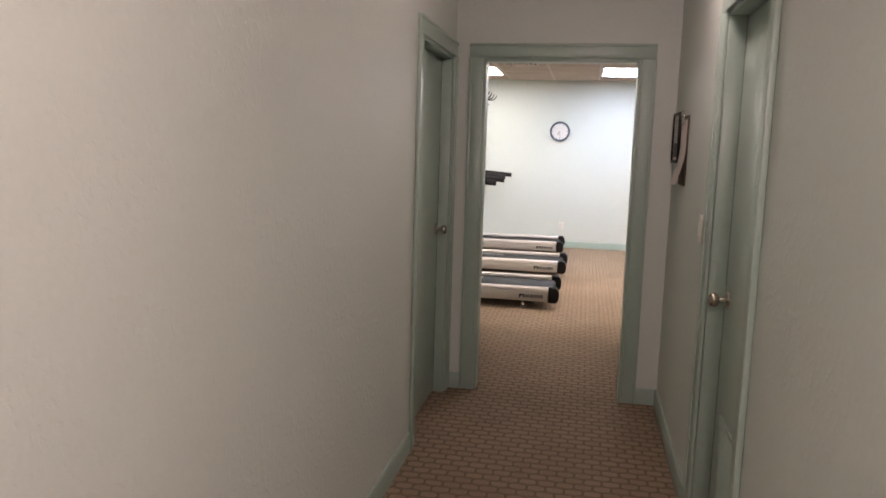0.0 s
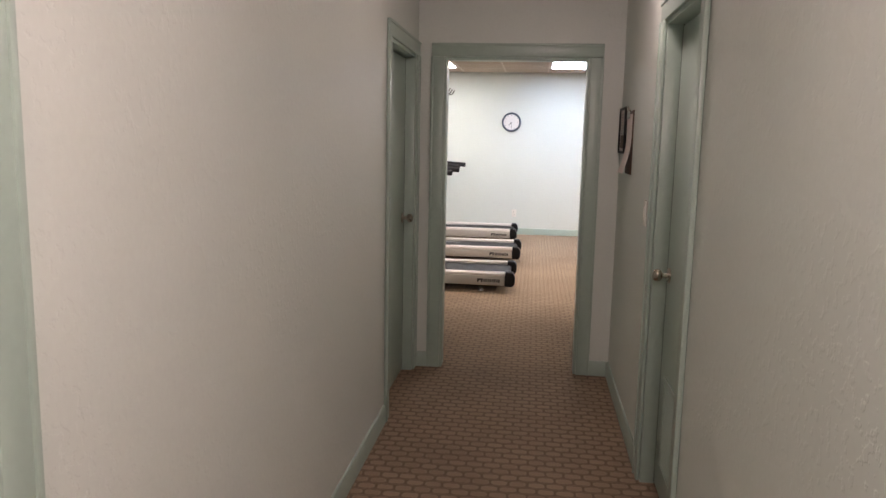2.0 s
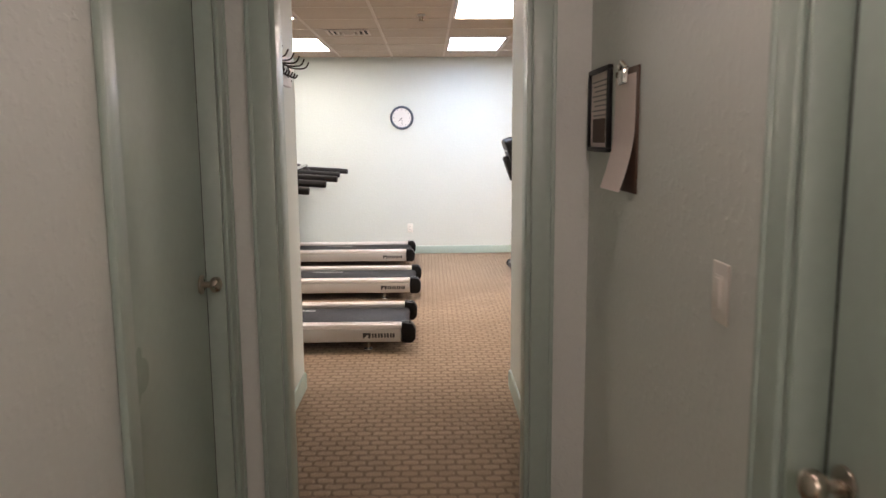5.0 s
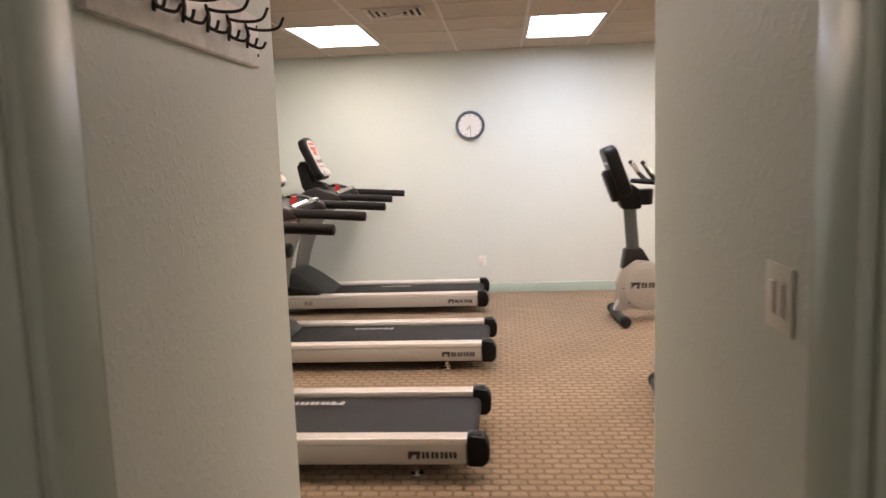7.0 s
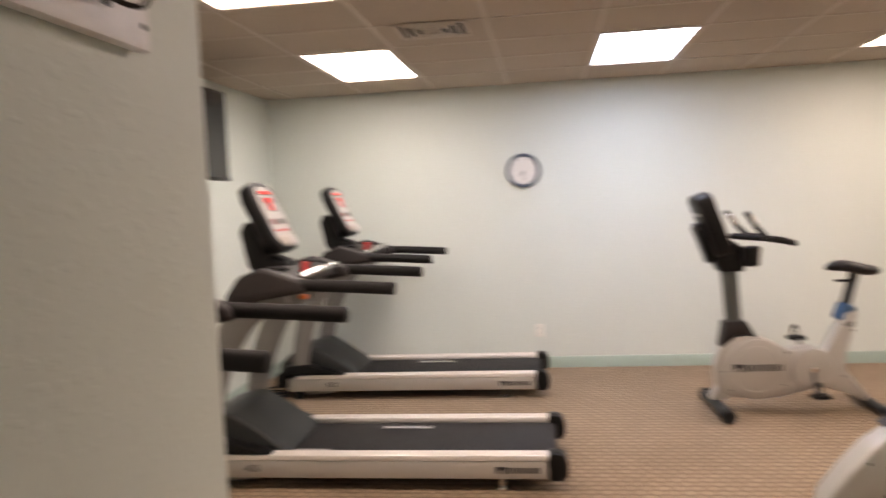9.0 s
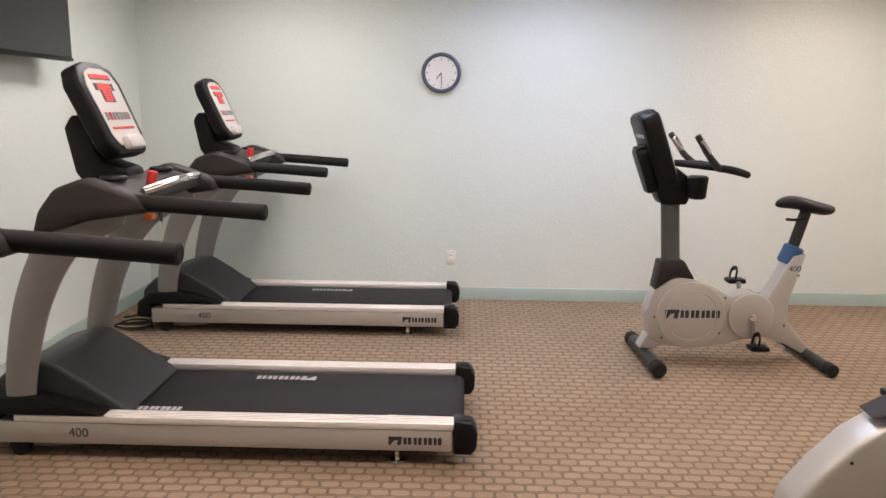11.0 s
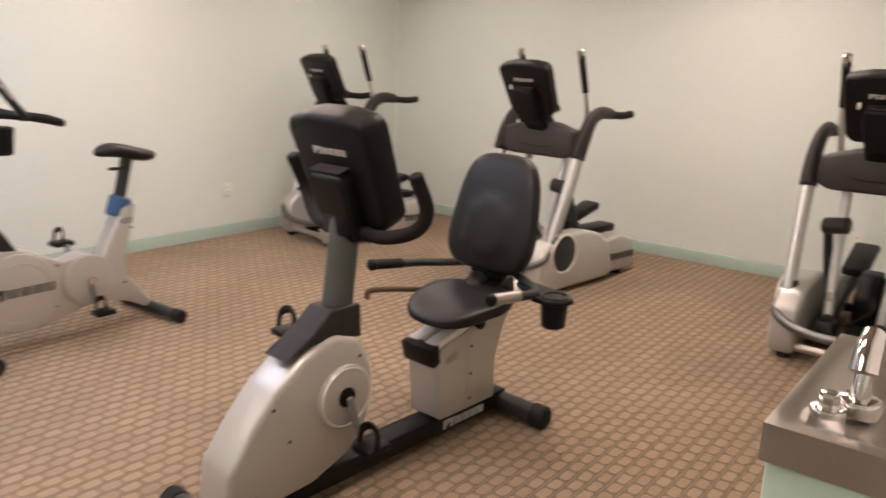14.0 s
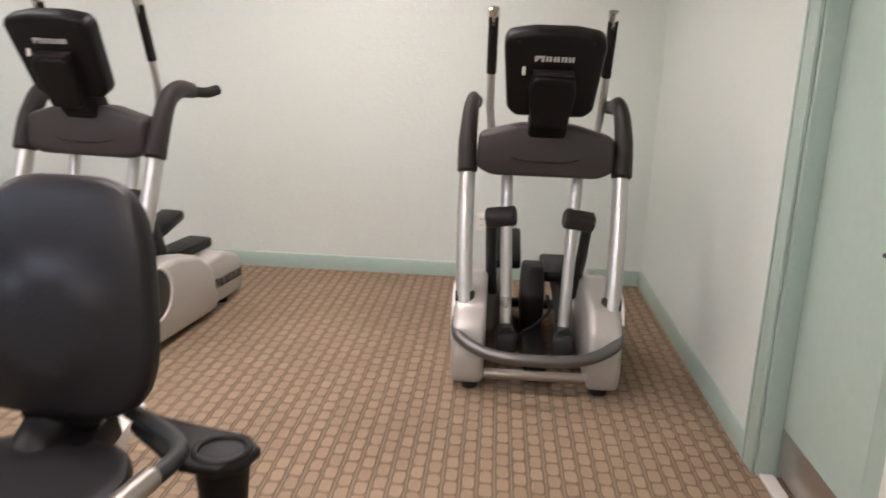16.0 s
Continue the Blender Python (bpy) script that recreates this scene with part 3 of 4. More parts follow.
def treadmill():
    y0 = TM[1]
    t = thing("treadmill", TM, "silver and black treadmill with grey uprights and black handrails", "treadmill", "row of treadmills")
    part("deck_frame", box(-2.1, -0.12, y0 - 0.28, y0 + 0.28, 0.065, 0.145, 0.01), BLACK, t)
    bm = box(-1.9, -0.085, y0 - 0.282, y0 + 0.282, 0.15, 0.168, 0.004)
    disc((-0.085, y0, 0.132), (0, 1, 0), 0.036, 0.56, bm=bm)
    belt = part("running_belt", bm, BELT, t, "dark grey running belt with pale prints")
    part("belt_print", mark(face_to((-0.95, y0 + 0.2, 0.1682), (-1, 0, 0), (0, -1, 0)), 0.05), PRINT_LIGHT, belt)
    part("belt_print", mark(face_to((-1.47, y0 - 0.2, 0.1682), (1, 0, 0), (0, 1, 0)), 0.045), PRINT_LIGHT, belt)
    part("belt_print", mark(face_to((-0.30, y0 - 0.235, 0.1682), (1, 0, 0), (0, 1, 0)), 0.03), PRINT_LIGHT, belt)
    for s in (-1, 1):
        a, b = sorted((y0 + s * 0.293, y0 + s * 0.368))
        sk = part("side_skirt", box(-2.08, -0.1, a, b, 0.07, 0.168, 0.006), SILVER, t)
        bm = box(-2.0, -0.095, a - 0.004, b + 0.004, 0.1685, 0.2, 0.006)
        fr = part("foot_rail", bm, ALU, t, "ridged pale foot rail")
        for k in range(4):
            yy = a + 0.01 + k * 0.017
            part("ridge", box(-1.65, -0.1, yy, yy + 0.006, 0.1995, 0.2025), ALU, fr)
        cap = prism([(-0.095, 0.062), (-0.02, 0.06), (0.005, 0.09), (0.008, 0.16), (-0.015, 0.205), (-0.095, 0.216)], a - 0.012, b + 0.008, bevel=0.012)
        cp = part("end_cap", cap, BLACK, t)
        bm = bmesh.new()
        for k in range(3):
            box(-0.085, -0.025, a + 0.01 + k * 0.022, a + 0.018 + k * 0.022, 0.2, 0.2175 - 0.002 * k, 0.002, bm=bm)
        part("cap_rib", bm, DARK_GREY, cp)
        part("side_cover", prism([(-1.6, 0.2005), (-1.75, 0.245), (-1.92, 0.285), (-2.08, 0.275), (-2.17, 0.21), (-2.18, 0.11), (-2.0805, 0.1), (-2.0805, 0.2005)], a - 0.01, b + 0.012, bevel=0.012), BLACK, t)
        yf = y0 + s * 0.33
        ft = part("levelling_foot", disc((-0.34, yf, 0.008), (0, 0, 1), 0.033, 0.016, 20, 0.004), CHROME, t, "chrome levelling foot")
        part("stem", disc((-0.34, yf, 0.046), (0, 0, 1), 0.012, 0.06, 14), CHROME, ft)
        part("wheel", disc((-2.0, yf, 0.045), (0, 1, 0), 0.045, 0.04, 24, 0.006), RUBBER, t)
        part("front_strut", tube([(-2.12, yf - s * 0.03, 0.1), (-1.95, yf - s * 0.03, 0.05), (-1.72, yf - s * 0.03, 0.06)], 0.022), GREY, t)
        part("upright", tube([(-1.98, y0 + s * 0.34, 0.2), (-1.955, y0 + s * 0.34, 0.42), (-1.87, y0 + s * 0.35, 0.72), (-1.72, y0 + s * 0.37, 0.97), (-1.50, y0 + s * 0.385, 1.12)], 0.062, 0.095, flat=0.42, seg=18), GREY, t)
        arm = prism([(-1.80, 1.00), (-1.77, 1.10), (-1.70, 1.19), (-1.58, 1.235), (-1.46, 1.20), (-1.34, 1.155), (-1.32, 1.10), (-1.42, 1.085), (-1.58, 1.06), (-1.70, 1.02)],
                    y0 + s * 0.405 - 0.052, y0 + s * 0.405 + 0.052, bevel=0.022, seg=3)
        ar = part("arm_shroud", arm, CHAR, t)
        part("handrail", tube([(-1.40, y0 + s * 0.42, 1.14), (-1.15, y0 + s * 0.42, 1.125), (-0.86, y0 + s * 0.42, 1.105)], 0.033, seg=18), FOAM, t, "black foam handrail")
        part("side_print", mark(face_to((-0.26, y0 + s * 0.3685, 0.118), (-s, 0, 0), (0, 0, 1)), 0.038), PRINT_DARK, sk)
        part("model_figures", lettering("400", 0.058, face_to((-1.72, y0 + s * 0.3685, 0.122), (-s, 0, 0), (0, 0, 1))), PRINT_DARK, sk)
    hood = prism([(-1.52, 0.172), (-1.60, 0.23), (-1.72, 0.315), (-1.86, 0.40), (-1.93, 0.405), (-2.08, 0.36), (-2.17, 0.27), (-2.19, 0.12), (-2.1, 0.1)], y0 - 0.281, y0 + 0.281, bevel=0.025, seg=3)
    part("motor_hood", hood, DARK_GREY, t, "dark grey moulded motor hood")
    db = prism([(-1.76, 1.10), (-1.70, 1.18), (-1.58, 1.215), (-1.42, 1.17), (-1.40, 1.12), (-1.6, 1.09)], y0 - 0.36, y0 + 0.36, bevel=0.018)
    dash = part("dash", db, CHAR, t)
    part("heart_rate_bar", tube([(-1.40, y0 - 0.3, 1.17), (-1.33, y0 - 0.12, 1.2), (-1.33, y0 + 0.12, 1.2), (-1.40, y0 + 0.3, 1.17)], 0.017), CHROME, t)
    part("stop_key", tube([(-1.44, y0 - 0.13, 1.18), (-1.43, y0 - 0.13, 1.235)], 0.022), RED, dash)
    part("cup_holder", ring((-1.55, y0 + 0.24, 1.215), (0, 0, 1), 0.045, 0.012, 24), BLACK, dash)
    part("cup_holder", ring((-1.55, y0 - 0.24, 1.215), (0, 0, 1), 0.045, 0.012, 24), BLACK, dash)
    part("key_cord", tube([(-1.43, y0 - 0.15, 1.18), (-1.40, y0 - 0.17, 1.08), (-1.39, y0 - 0.16, 1.02), (-1.40, y0 - 0.14, 1.09)], 0.004, seg=6), IRON, dash)
    part("key_clip", box(-1.46, -1.42, y0 - 0.19, y0 - 0.14, 1.03, 1.055, 0.006), ORANGE, dash)
    # console, leaning back
    m = Matrix.Translation((-1.68, y0, 1.49)) @ Euler((0, radians(-24), 0)).to_matrix().to_4x4()

    def tilt(bm):
        bm.transform(m)
        return bm
    outline = [(-0.13, -0.215), (0.13, -0.215), (0.175, -0.16), (0.19, 0.13), (0.15, 0.2), (0.07, 0.225), (-0.07, 0.225), (-0.15, 0.2), (-0.19, 0.13), (-0.175, -0.16)]
    part("support", prism([(-1.80, 1.48), (-1.84, 1.42), (-1.80, 1.22), (-1.72, 1.12), (-1.56, 1.14), (-1.56, 1.24), (-1.68, 1.28), (-1.74, 1.46)], y0 - 0.09, y0 + 0.09, bevel=0.02), BLACK, t)
    con = part("console", tilt(prism(outline, -0.045, 0.035, "x", 0.018, 3)), BLACK, t)
    inner = [(u * 0.74, v * 0.82 + 0.004) for u, v in outline]
    part("face", tilt(prism(inner, 0.0355, 0.039, "x")), PANEL_WHITE, con, "pale grey control face")
    part("display", tilt(box(0.0392, 0.041, -0.09, 0.09, 0.135, 0.16)), PRINT_DARK, con)
    bm = bmesh.new()
    for k in range(7):
        box(0.0412, 0.0425, -0.085 + k * 0.025, -0.066 + k * 0.025, 0.141, 0.160, bm=bm)
    part("led_figures", tilt(bm), LED, con, "lit red figures")
    part("display", tilt(box(0.0392, 0.041, -0.085, 0.085, 0.085, 0.118)), PRINT_DARK, con)
    part("display", tilt(box(0.0392, 0.041, -0.05, 0.05, 0.03, 0.085)), PRINT_DARK, con)
    bm = bmesh.new()
    for k in range(8):
        w = 0.06 if k > 4 else 0.036
        box(0.0412, 0.0425, -w, w, 0.035 + k * 0.0105, 0.041 + k * 0.0105, bm=bm)
    part("led_profile", tilt(bm), LED, con, "lit red profile bars")
    for k in range(7):
        yy = -0.11 + k * 0.033
        part("key", tilt(box(0.0392, 0.0425, yy, yy + 0.022, -0.055, -0.02, 0.003)), RED if k == 1 else GREY, con)
    part("display", tilt(box(0.0392, 0.041, -0.1, 0.1, -0.1, -0.088)), RED, con)
    part("fan_pod", tilt(box(0.03, 0.075, -0.075, 0.075, -0.2, -0.135, 0.016)), PANEL_WHITE, con, "pale fan pod")
    return t


tm = treadmill()
tm.location = (-0.10, 9.58, 0.0)
tm.scale = (1, 1.05, 1)
copy_thing(tm, pose(-0.12, 7.825, 0))
copy_thing(tm, pose(-0.19, 11.45, 0))

# ---- exercise bikes ----


def pedal(parent, hub, foot, side):
    cr = part("crank", tube([hub, foot], 0.014, flat=0.7), GREY, parent)
    x, y, z = foot
    part("pedal", box(x - 0.055, x + 0.055, y - 0.045 + side * 0.055, y + 0.045 + side * 0.055, z - 0.014, z + 0.014, 0.009), BLACK, cr)
    part("strap", tube([(x - 0.02, y - 0.045 + side * 0.055, z), (x - 0.01, y - 0.04 + side * 0.055, z + 0.06), (x, y + side * 0.055, z + 0.08), (x - 0.01, y + 0.04 + side * 0.055, z + 0.06), (x - 0.02, y + 0.045 + side * 0.055, z)], 0.014, flat=0.3, side=(1, 0, 0), seg=8), BLACK, cr)


def bike_console(parent, c, lean, width, height, deep=0.1):
    """A console seen from behind: rounded housing, bulged back box, face with a dark screen."""
    m = Matrix.Translation(c) @ Euler((0, radians(lean), 0)).to_matrix().to_4x4()
    w, h = width / 2, height / 2

    def tilt(bm):
        bm.transform(m)
        return bm
    outline = [(-w * 0.7, -h), (w * 0.7, -h), (w * 0.88, -h * 0.82), (w, h * 0.75), (w * 0.9, h * 0.93), (w * 0.4, h * 1.02), (-w * 0.4, h * 1.02), (-w * 0.9, h * 0.93), (-w, h * 0.75), (-w * 0.88, -h * 0.82)]
    con = part("console", tilt(prism(outline, -deep / 2, deep / 2, "x", 0.024, 3)), BLACK, parent, "black moulded console")
    back = [(-w * 0.36, -h * 1.1), (w * 0.36, -h * 1.1), (w * 0.46, -h * 0.3), (w * 0.44, h * 0.02), (w * 0.34, h * 0.14), (-w * 0.34, h * 0.14), (-w * 0.44, h * 0.02), (-w * 0.46, -h * 0.3)]
    part("bracket", tilt(prism(back, -deep / 2 - 0.062, -deep / 2 + 0.02, "x", 0.03, 4)), BLACK, con)
    part("bracket_lip", tilt(box(-deep / 2 - 0.05, -deep / 2 + 0.01, -w * 0.4, w * 0.4, h * 0.14, h * 0.18, 0.006)), CHAR, con)
    part("back_print", mark(m @ face_to((-deep / 2 - 0.0002, 0, h * 0.42), (0, -1, 0), (0, 0, 1)), 0.027), PRINT_LIGHT, con)
    for s in (-1, 1):
        part("screw_plug", tilt(disc((-deep / 2 - 0.0005, s * w * 0.72, h * 0.78), (1, 0, 0), 0.007, 0.004, 12)), RUBBER, con)
    part("face", tilt(prism([(u * 0.84, v * 0.84) for u, v in outline], deep / 2 + 0.0005, deep / 2 + 0.004, "x")), PANEL_WHITE, con, "pale control face")
    part("screen", tilt(box(deep / 2 + 0.0045, deep / 2 + 0.006, -w * 0.6, w * 0.6, h * 0.1, h * 0.6, 0.0005)), GLASS_DARK, con)
    return con


def foot_bar(parent, x, yc, half, z, r):
    b = part("foot_bar", tube([(x, yc - half + 0.05, z), (x, yc + half - 0.05, z)], r, seg=20), DARK_GREY, parent)
    for s in (-1, 1):
        part("end_cap", tube([(x, yc + s * (half - 0.055), z), (x, yc + s * half, z)], r * 1.13, seg=20), RUBBER, b)


def upright_bike():
    y = 10.67
    t = thing("upright_exercise_bike", (1.5, y, 0), "silver upright exercise bike with black saddle and console", "exercise bike")
    foot_bar(t, 1.02, y, 0.31, 0.055, 0.04)
    foot_bar(t, 2.04, y, 0.29, 0.045, 0.033)
    part("front_foot_bracket", prism([(0.97, 0.1), (1.07, 0.1), (1.12, 0.14), (1.1, 0.2), (1.02, 0.2)], y - 0.05, y + 0.05, bevel=0.01), SILVER, t)
    body = prism([(1.02, 0.16), (1.0, 0.34), (1.04, 0.47), (1.11, 0.53), (1.25, 0.545), (1.38, 0.5), (1.5, 0.43), (1.62, 0.455), (1.72, 0.41), (1.86, 0.68), (1.94, 0.69), (1.86, 0.4), (1.86, 0.28),
                  (2.0, 0.11), (1.97, 0.07), (1.86, 0.13), (1.7, 0.18), (1.45, 0.12), (1.29, 0.1), (1.12, 0.12)], y - 0.06, y + 0.06, bevel=0.014)
    bd = part("body_shell", body, SILVER, t)
    for s in (-1, 1):
        part("flywheel_cover", disc((1.265, y + s * 0.072, 0.315), (0, 1, 0), 0.205, 0.024, 48, 0.008), SILVER, bd)
        part("cover_ring", ring((1.265, y + s * 0.084, 0.315), (0, 1, 0), 0.155, 0.0035), SILVER, bd)
        part("crank_cover", disc((1.63, y + s * 0.07, 0.31), (0, 1, 0), 0.14, 0.022, 40, 0.008), SILVER, bd)
        part("side_print", mark(face_to((1.27, y + s * 0.0845, 0.325), (-s, 0, 0), (0, 0, 1)), 0.055), PRINT_DARK, bd)
        for q in ((1.05, 0.3), (1.1, 0.17), (1.45, 0.2), (1.47, 0.42), (1.84, 0.25), (1.9, 0.56)):
            part("screw", disc((q[0], y + s * 0.061, q[1]), (0, 1, 0), 0.006, 0.004, 10), RUBBER, bd)
    pedal(t, (1.63, y - 0.09, 0.31), (1.65, y - 0.1, 0.14), -1)
    pedal(t, (1.63, y + 0.09, 0.31), (1.61, y + 0.1, 0.48), 1)
    part("crank_cap", disc((1.63, y - 0.103, 0.31), (0, 1, 0), 0.022, 0.012, 20, 0.003), CHROME, t)
    part("post_shroud", prism([(1.04, 0.46), (1.07, 0.64), (1.21, 0.645), (1.28, 0.53), (1.16, 0.548)], y - 0.066, y + 0.066, bevel=0.012), CHAR, t)
    part("front_post", tube([(1.145, y, 0.6), (1.115, y, 1.03)], 0.055, flat=0.75, seg=18), POST, t)
    bike_console(t, (1.0, y, 1.305), -20, 0.30, 0.44, 0.11)
    part("console_neck", prism([(1.02, 1.03), (1.05, 0.98), (1.2, 0.98), (1.235, 1.12), (1.12, 1.2), (1.0, 1.2)], y - 0.07, y + 0.07, bevel=0.016), BLACK, t)
    part("cup_holder", tube([(1.235, y - 0.11, 1.145), (1.235, y - 0.11, 1.03)], 0.06, 0.05, n=2), BLACK, t)
    hb = part("handlebar", tube([(1.14, y, 1.22), (1.26, y - 0.12, 1.21), (1.38, y - 0.22, 1.2), (1.48, y - 0.2, 1.17), (1.45, y - 0.12, 1.18), (1.3, y, 1.21), (1.45, y + 0.12, 1.18), (1.48, y + 0.2, 1.17), (1.38, y + 0.22, 1.2), (1.26, y + 0.12, 1.21), (1.14, y, 1.22)], 0.02), FOAM, t)
    for s in (-1, 1):
        part("horn", tube([(1.32, y + s * 0.2, 1.2), (1.25, y + s * 0.23, 1.27), (1.17, y + s * 0.24, 1.385)], 0.02, 0.018), DARK_GREY, hb)
        part("pulse_plate", tube([(1.24, y + s * 0.23, 1.285), (1.19, y + s * 0.236, 1.36)], 0.0215), CHROME, hb, "chrome pulse plate")
    part("collar", tube([(1.85, y, 0.63), (1.885, y, 0.72)], 0.062, flat=0.85, seg=20), BLUE, t, "blue seat post collar")
    part("seat_post", tube([(1.86, y, 0.66), (1.94, y, 0.955)], 0.033), DARK_GREY, t)
    sd = bmesh.new()
    blob((0, 0, 0), (0.17, 0.125, 0.04), 2.5, bm=sd)
    for v in sd.verts:
        k = (v.co.x + 0.17) / 0.34
        v.co.y *= 0.38 + 0.68 * min(1, k * 1.35)
        v.co.z += 0.018 * math.cos((k - 0.25) * 5) - 0.04 * v.co.y ** 2
    sd.transform(Matrix.Translation((1.92, y, 0.975)))
    part("saddle", sd, VINYL, t, "black padded saddle")
    part("seat_lever", tube([(1.93, y - 0.02, 0.9), (1.86, y - 0.05, 0.895), (1.79, y - 0.07, 0.9)], 0.009), RUBBER, t)
    part("model_figures", lettering("400", 0.05, face_to((1.875, y - 0.0605, 0.6), (1, 0, 0), (0, 0, 1))), PRINT_DARK, bd)
    return t


upright_bike().rotation_euler = (0, 0, radians(2.5))


def recumbent_bike():
    y = 8.5
    t = thing("recumbent_exercise_bike", (1.4, y, 0), "silver recumbent exercise bike with black padded seat", "exercise bike")
    foot_bar(t, 0.95, y, 0.245, 0.055, 0.042)
    foot_bar(t, 2.375, y, 0.285, 0.055, 0.045)
    part("main_beam", box(0.97, 2.395, y - 0.055, y + 0.055, 0.035, 0.115, 0.012), BLACK, t)
    part("beam_print", mark(face_to((2.11, y - 0.0555, 0.072), (1, 0, 0), (0, 0, 1)), 0.042), PRINT_LIGHT, t)
    shell = prism([(1.0, 0.085), (0.955, 0.12), (0.975, 0.265), (1.065, 0.39), (1.155, 0.49), (1.27, 0.572), (1.4, 0.616), (1.5, 0.58), (1.56, 0.47), (1.57, 0.35), (1.53, 0.24), (1.45, 0.16), (1.3, 0.105)], y - 0.085, y + 0.085, bevel=0.022, seg=3)
    sh = part("drive_shell", shell, SILVER, t)
    for s in (-1, 1):
        part("crank_cover", disc((1.43, y + s * 0.09, 0.39), (0, 1, 0), 0.115, 0.02, 40, 0.006), SILVER, sh)
        part("cover_ring", ring((1.43, y + s * 0.1, 0.39), (0, 1, 0), 0.105, 0.003), ALU, sh)
        part("crank_recess", disc((1.43, y + s * 0.1, 0.39), (0, 1, 0), 0.036, 0.006, 24), BLACK, sh)
        for q in ((1.14, 0.43), (1.0, 0.17), (1.2, 0.3), (1.5, 0.52)):
            part("screw", disc((q[0], y + s * 0.0855, q[1]), (0, 1, 0), 0.006, 0.004, 10), RUBBER, sh)
    pedal(t, (1.43, y - 0.115, 0.39), (1.475, y - 0.125, 0.215), -1)
    pedal(t, (1.43, y + 0.115, 0.39), (1.40, y + 0.125, 0.565), 1)
    part("post_collar", prism([(1.2, 0.565), (1.32, 0.635), (1.395, 0.70), (1.525, 0.70), (1.53, 0.575), (1.42, 0.6), (1.28, 0.59)], y - 0.062, y + 0.062, bevel=0.018, seg=3), CHAR, t)
    part("console_post", tube([(1.46, y, 0.62), (1.505, y, 1.0)], 0.06, 0.056, flat=0.8, seg=20), POST, t)
    bike_console(t, (1.52, y, 1.165), -21, 0.40, 0.41, 0.115)
    part("post_cap", prism([(1.45, 0.94), (1.57, 0.94), (1.58, 1.02), (1.45, 1.02)], y - 0.06, y + 0.06, bevel=0.012), BLACK, t)
    for s in (-1, 1):
        part("handlebar", tube([(1.52, y + s * 0.03, 0.96), (1.53, y + s * 0.16, 0.95), (1.57, y + s * 0.27, 0.985), (1.575, y + s * 0.315, 1.06), (1.52, y + s * 0.315, 1.175)], 0.024, seg=16), FOAM, t)
    body = prism([(1.930, 0.118), (1.895, 0.405), (1.930, 0.435), (2.40, 0.548), (2.325, 0.445), (2.275, 0.300), (2.275, 0.118)], y - 0.085, y + 0.085, bevel=0.016, seg=3)
    sp = part("seat_pedestal", body, SILVER, t)
    part("pedestal_panel", prism([(2.080, 0.135), (2.080, 0.455), (2.355, 0.522), (2.285, 0.425), (2.238, 0.300), (2.238, 0.135)], y - 0.0895, y - 0.0855, bevel=0.001), SILVER, sp)
    for z in (0.17, 0.28, 0.4):
        part("screw", disc((2.10, y - 0.0905, z), (0, 1, 0), 0.006, 0.003, 10), RUBBER, sp)
    part("model_figures", lettering("400", 0.05, face_to((1.985, y - 0.0858, 0.375), (1, 0, 0.2), (0, 0, 1))), GREY, sp)
    rm = Matrix.Translation((2.20, y, 0.505)) @ Euler((0, radians(-14), 0)).to_matrix().to_4x4()
    for s in (-1, 1):
        bm = box(-0.31, 0.31, s * 0.045 - 0.03, s * 0.045 + 0.03, -0.025, 0.02, 0.006)
        bm.transform(rm)
        part("seat_rail", bm, ALU, t)
    bm = box(-0.345, -0.29, -0.085, 0.085, -0.07, 0.018, 0.012)
    bm.transform(rm)
    part("rail_cap", bm, BLACK, t)
    bm = box(-0.11, 0.2, -0.085, 0.085, 0.022, 0.1, 0.012)
    bm.transform(rm)
    part("seat_carriage", bm, BLACK, t)
    st = bmesh.new()
    blob((0, 0, 0), (0.205, 0.195, 0.031), 3.2, bm=st)
    for v in st.verts:
        k = (v.co.x + 0.225) / 0.45
        v.co.y *= 0.82 + 0.18 * math.sin(k * math.pi) + (0.04 if k > 0.5 else -0.02)
        v.co.z += 0.05 * (k - 0.5) + (0.02 * (abs(v.co.y) / 0.2) ** 2 if v.co.z > 0 else 0) - 0.035 * max(0, 0.35 - k)
    st.transform(Matrix.Translation((2.085, y - 0.03, 0.575)))
    part("seat", st, VINYL, t, "black vinyl seat cushion")
    bk = bmesh.new()
    blob((0, 0, 0), (0.045, 0.228, 0.25), 4.0, bm=bk)
    for v in bk.verts:
        k = (v.co.z + 0.255) / 0.51
        v.co.y *= 1.0 - 0.3 * max(0, k - 0.15) ** 1.4
        r = math.hypot(v.co.y, v.co.z + 0.07)
        if v.co.x < 0:
            v.co.x += 0.012 * (1 if r < 0.115 else max(0, 1 - (r - 0.115) / 0.02)) * -1 + 0.03 * (1 - (v.co.y / 0.24) ** 2) * 0.4
    bmesh.ops.subdivide_edges(bk, edges=bk.edges[:], cuts=1, use_grid_fill=True, smooth=0.4)
    bk.transform(Matrix.Translation((2.325, y + 0.0, 0.915)) @ Euler((0, radians(14), 0)).to_matrix().to_4x4())
    br = part("backrest", bk, VINYL, t, "black vinyl backrest with round lumbar pad")
    part("back_bracket", tube([(2.205, y + 0.03, 0.58), (2.305, y + 0.03, 0.65), (2.365, y + 0.04, 0.8)], 0.035, flat=1.6), BLACK, t)
    part("pivot_bar", tube([(2.305, y - 0.07, 0.675), (2.305, y + 0.07, 0.675)], 0.04, seg=18), BLACK, t)
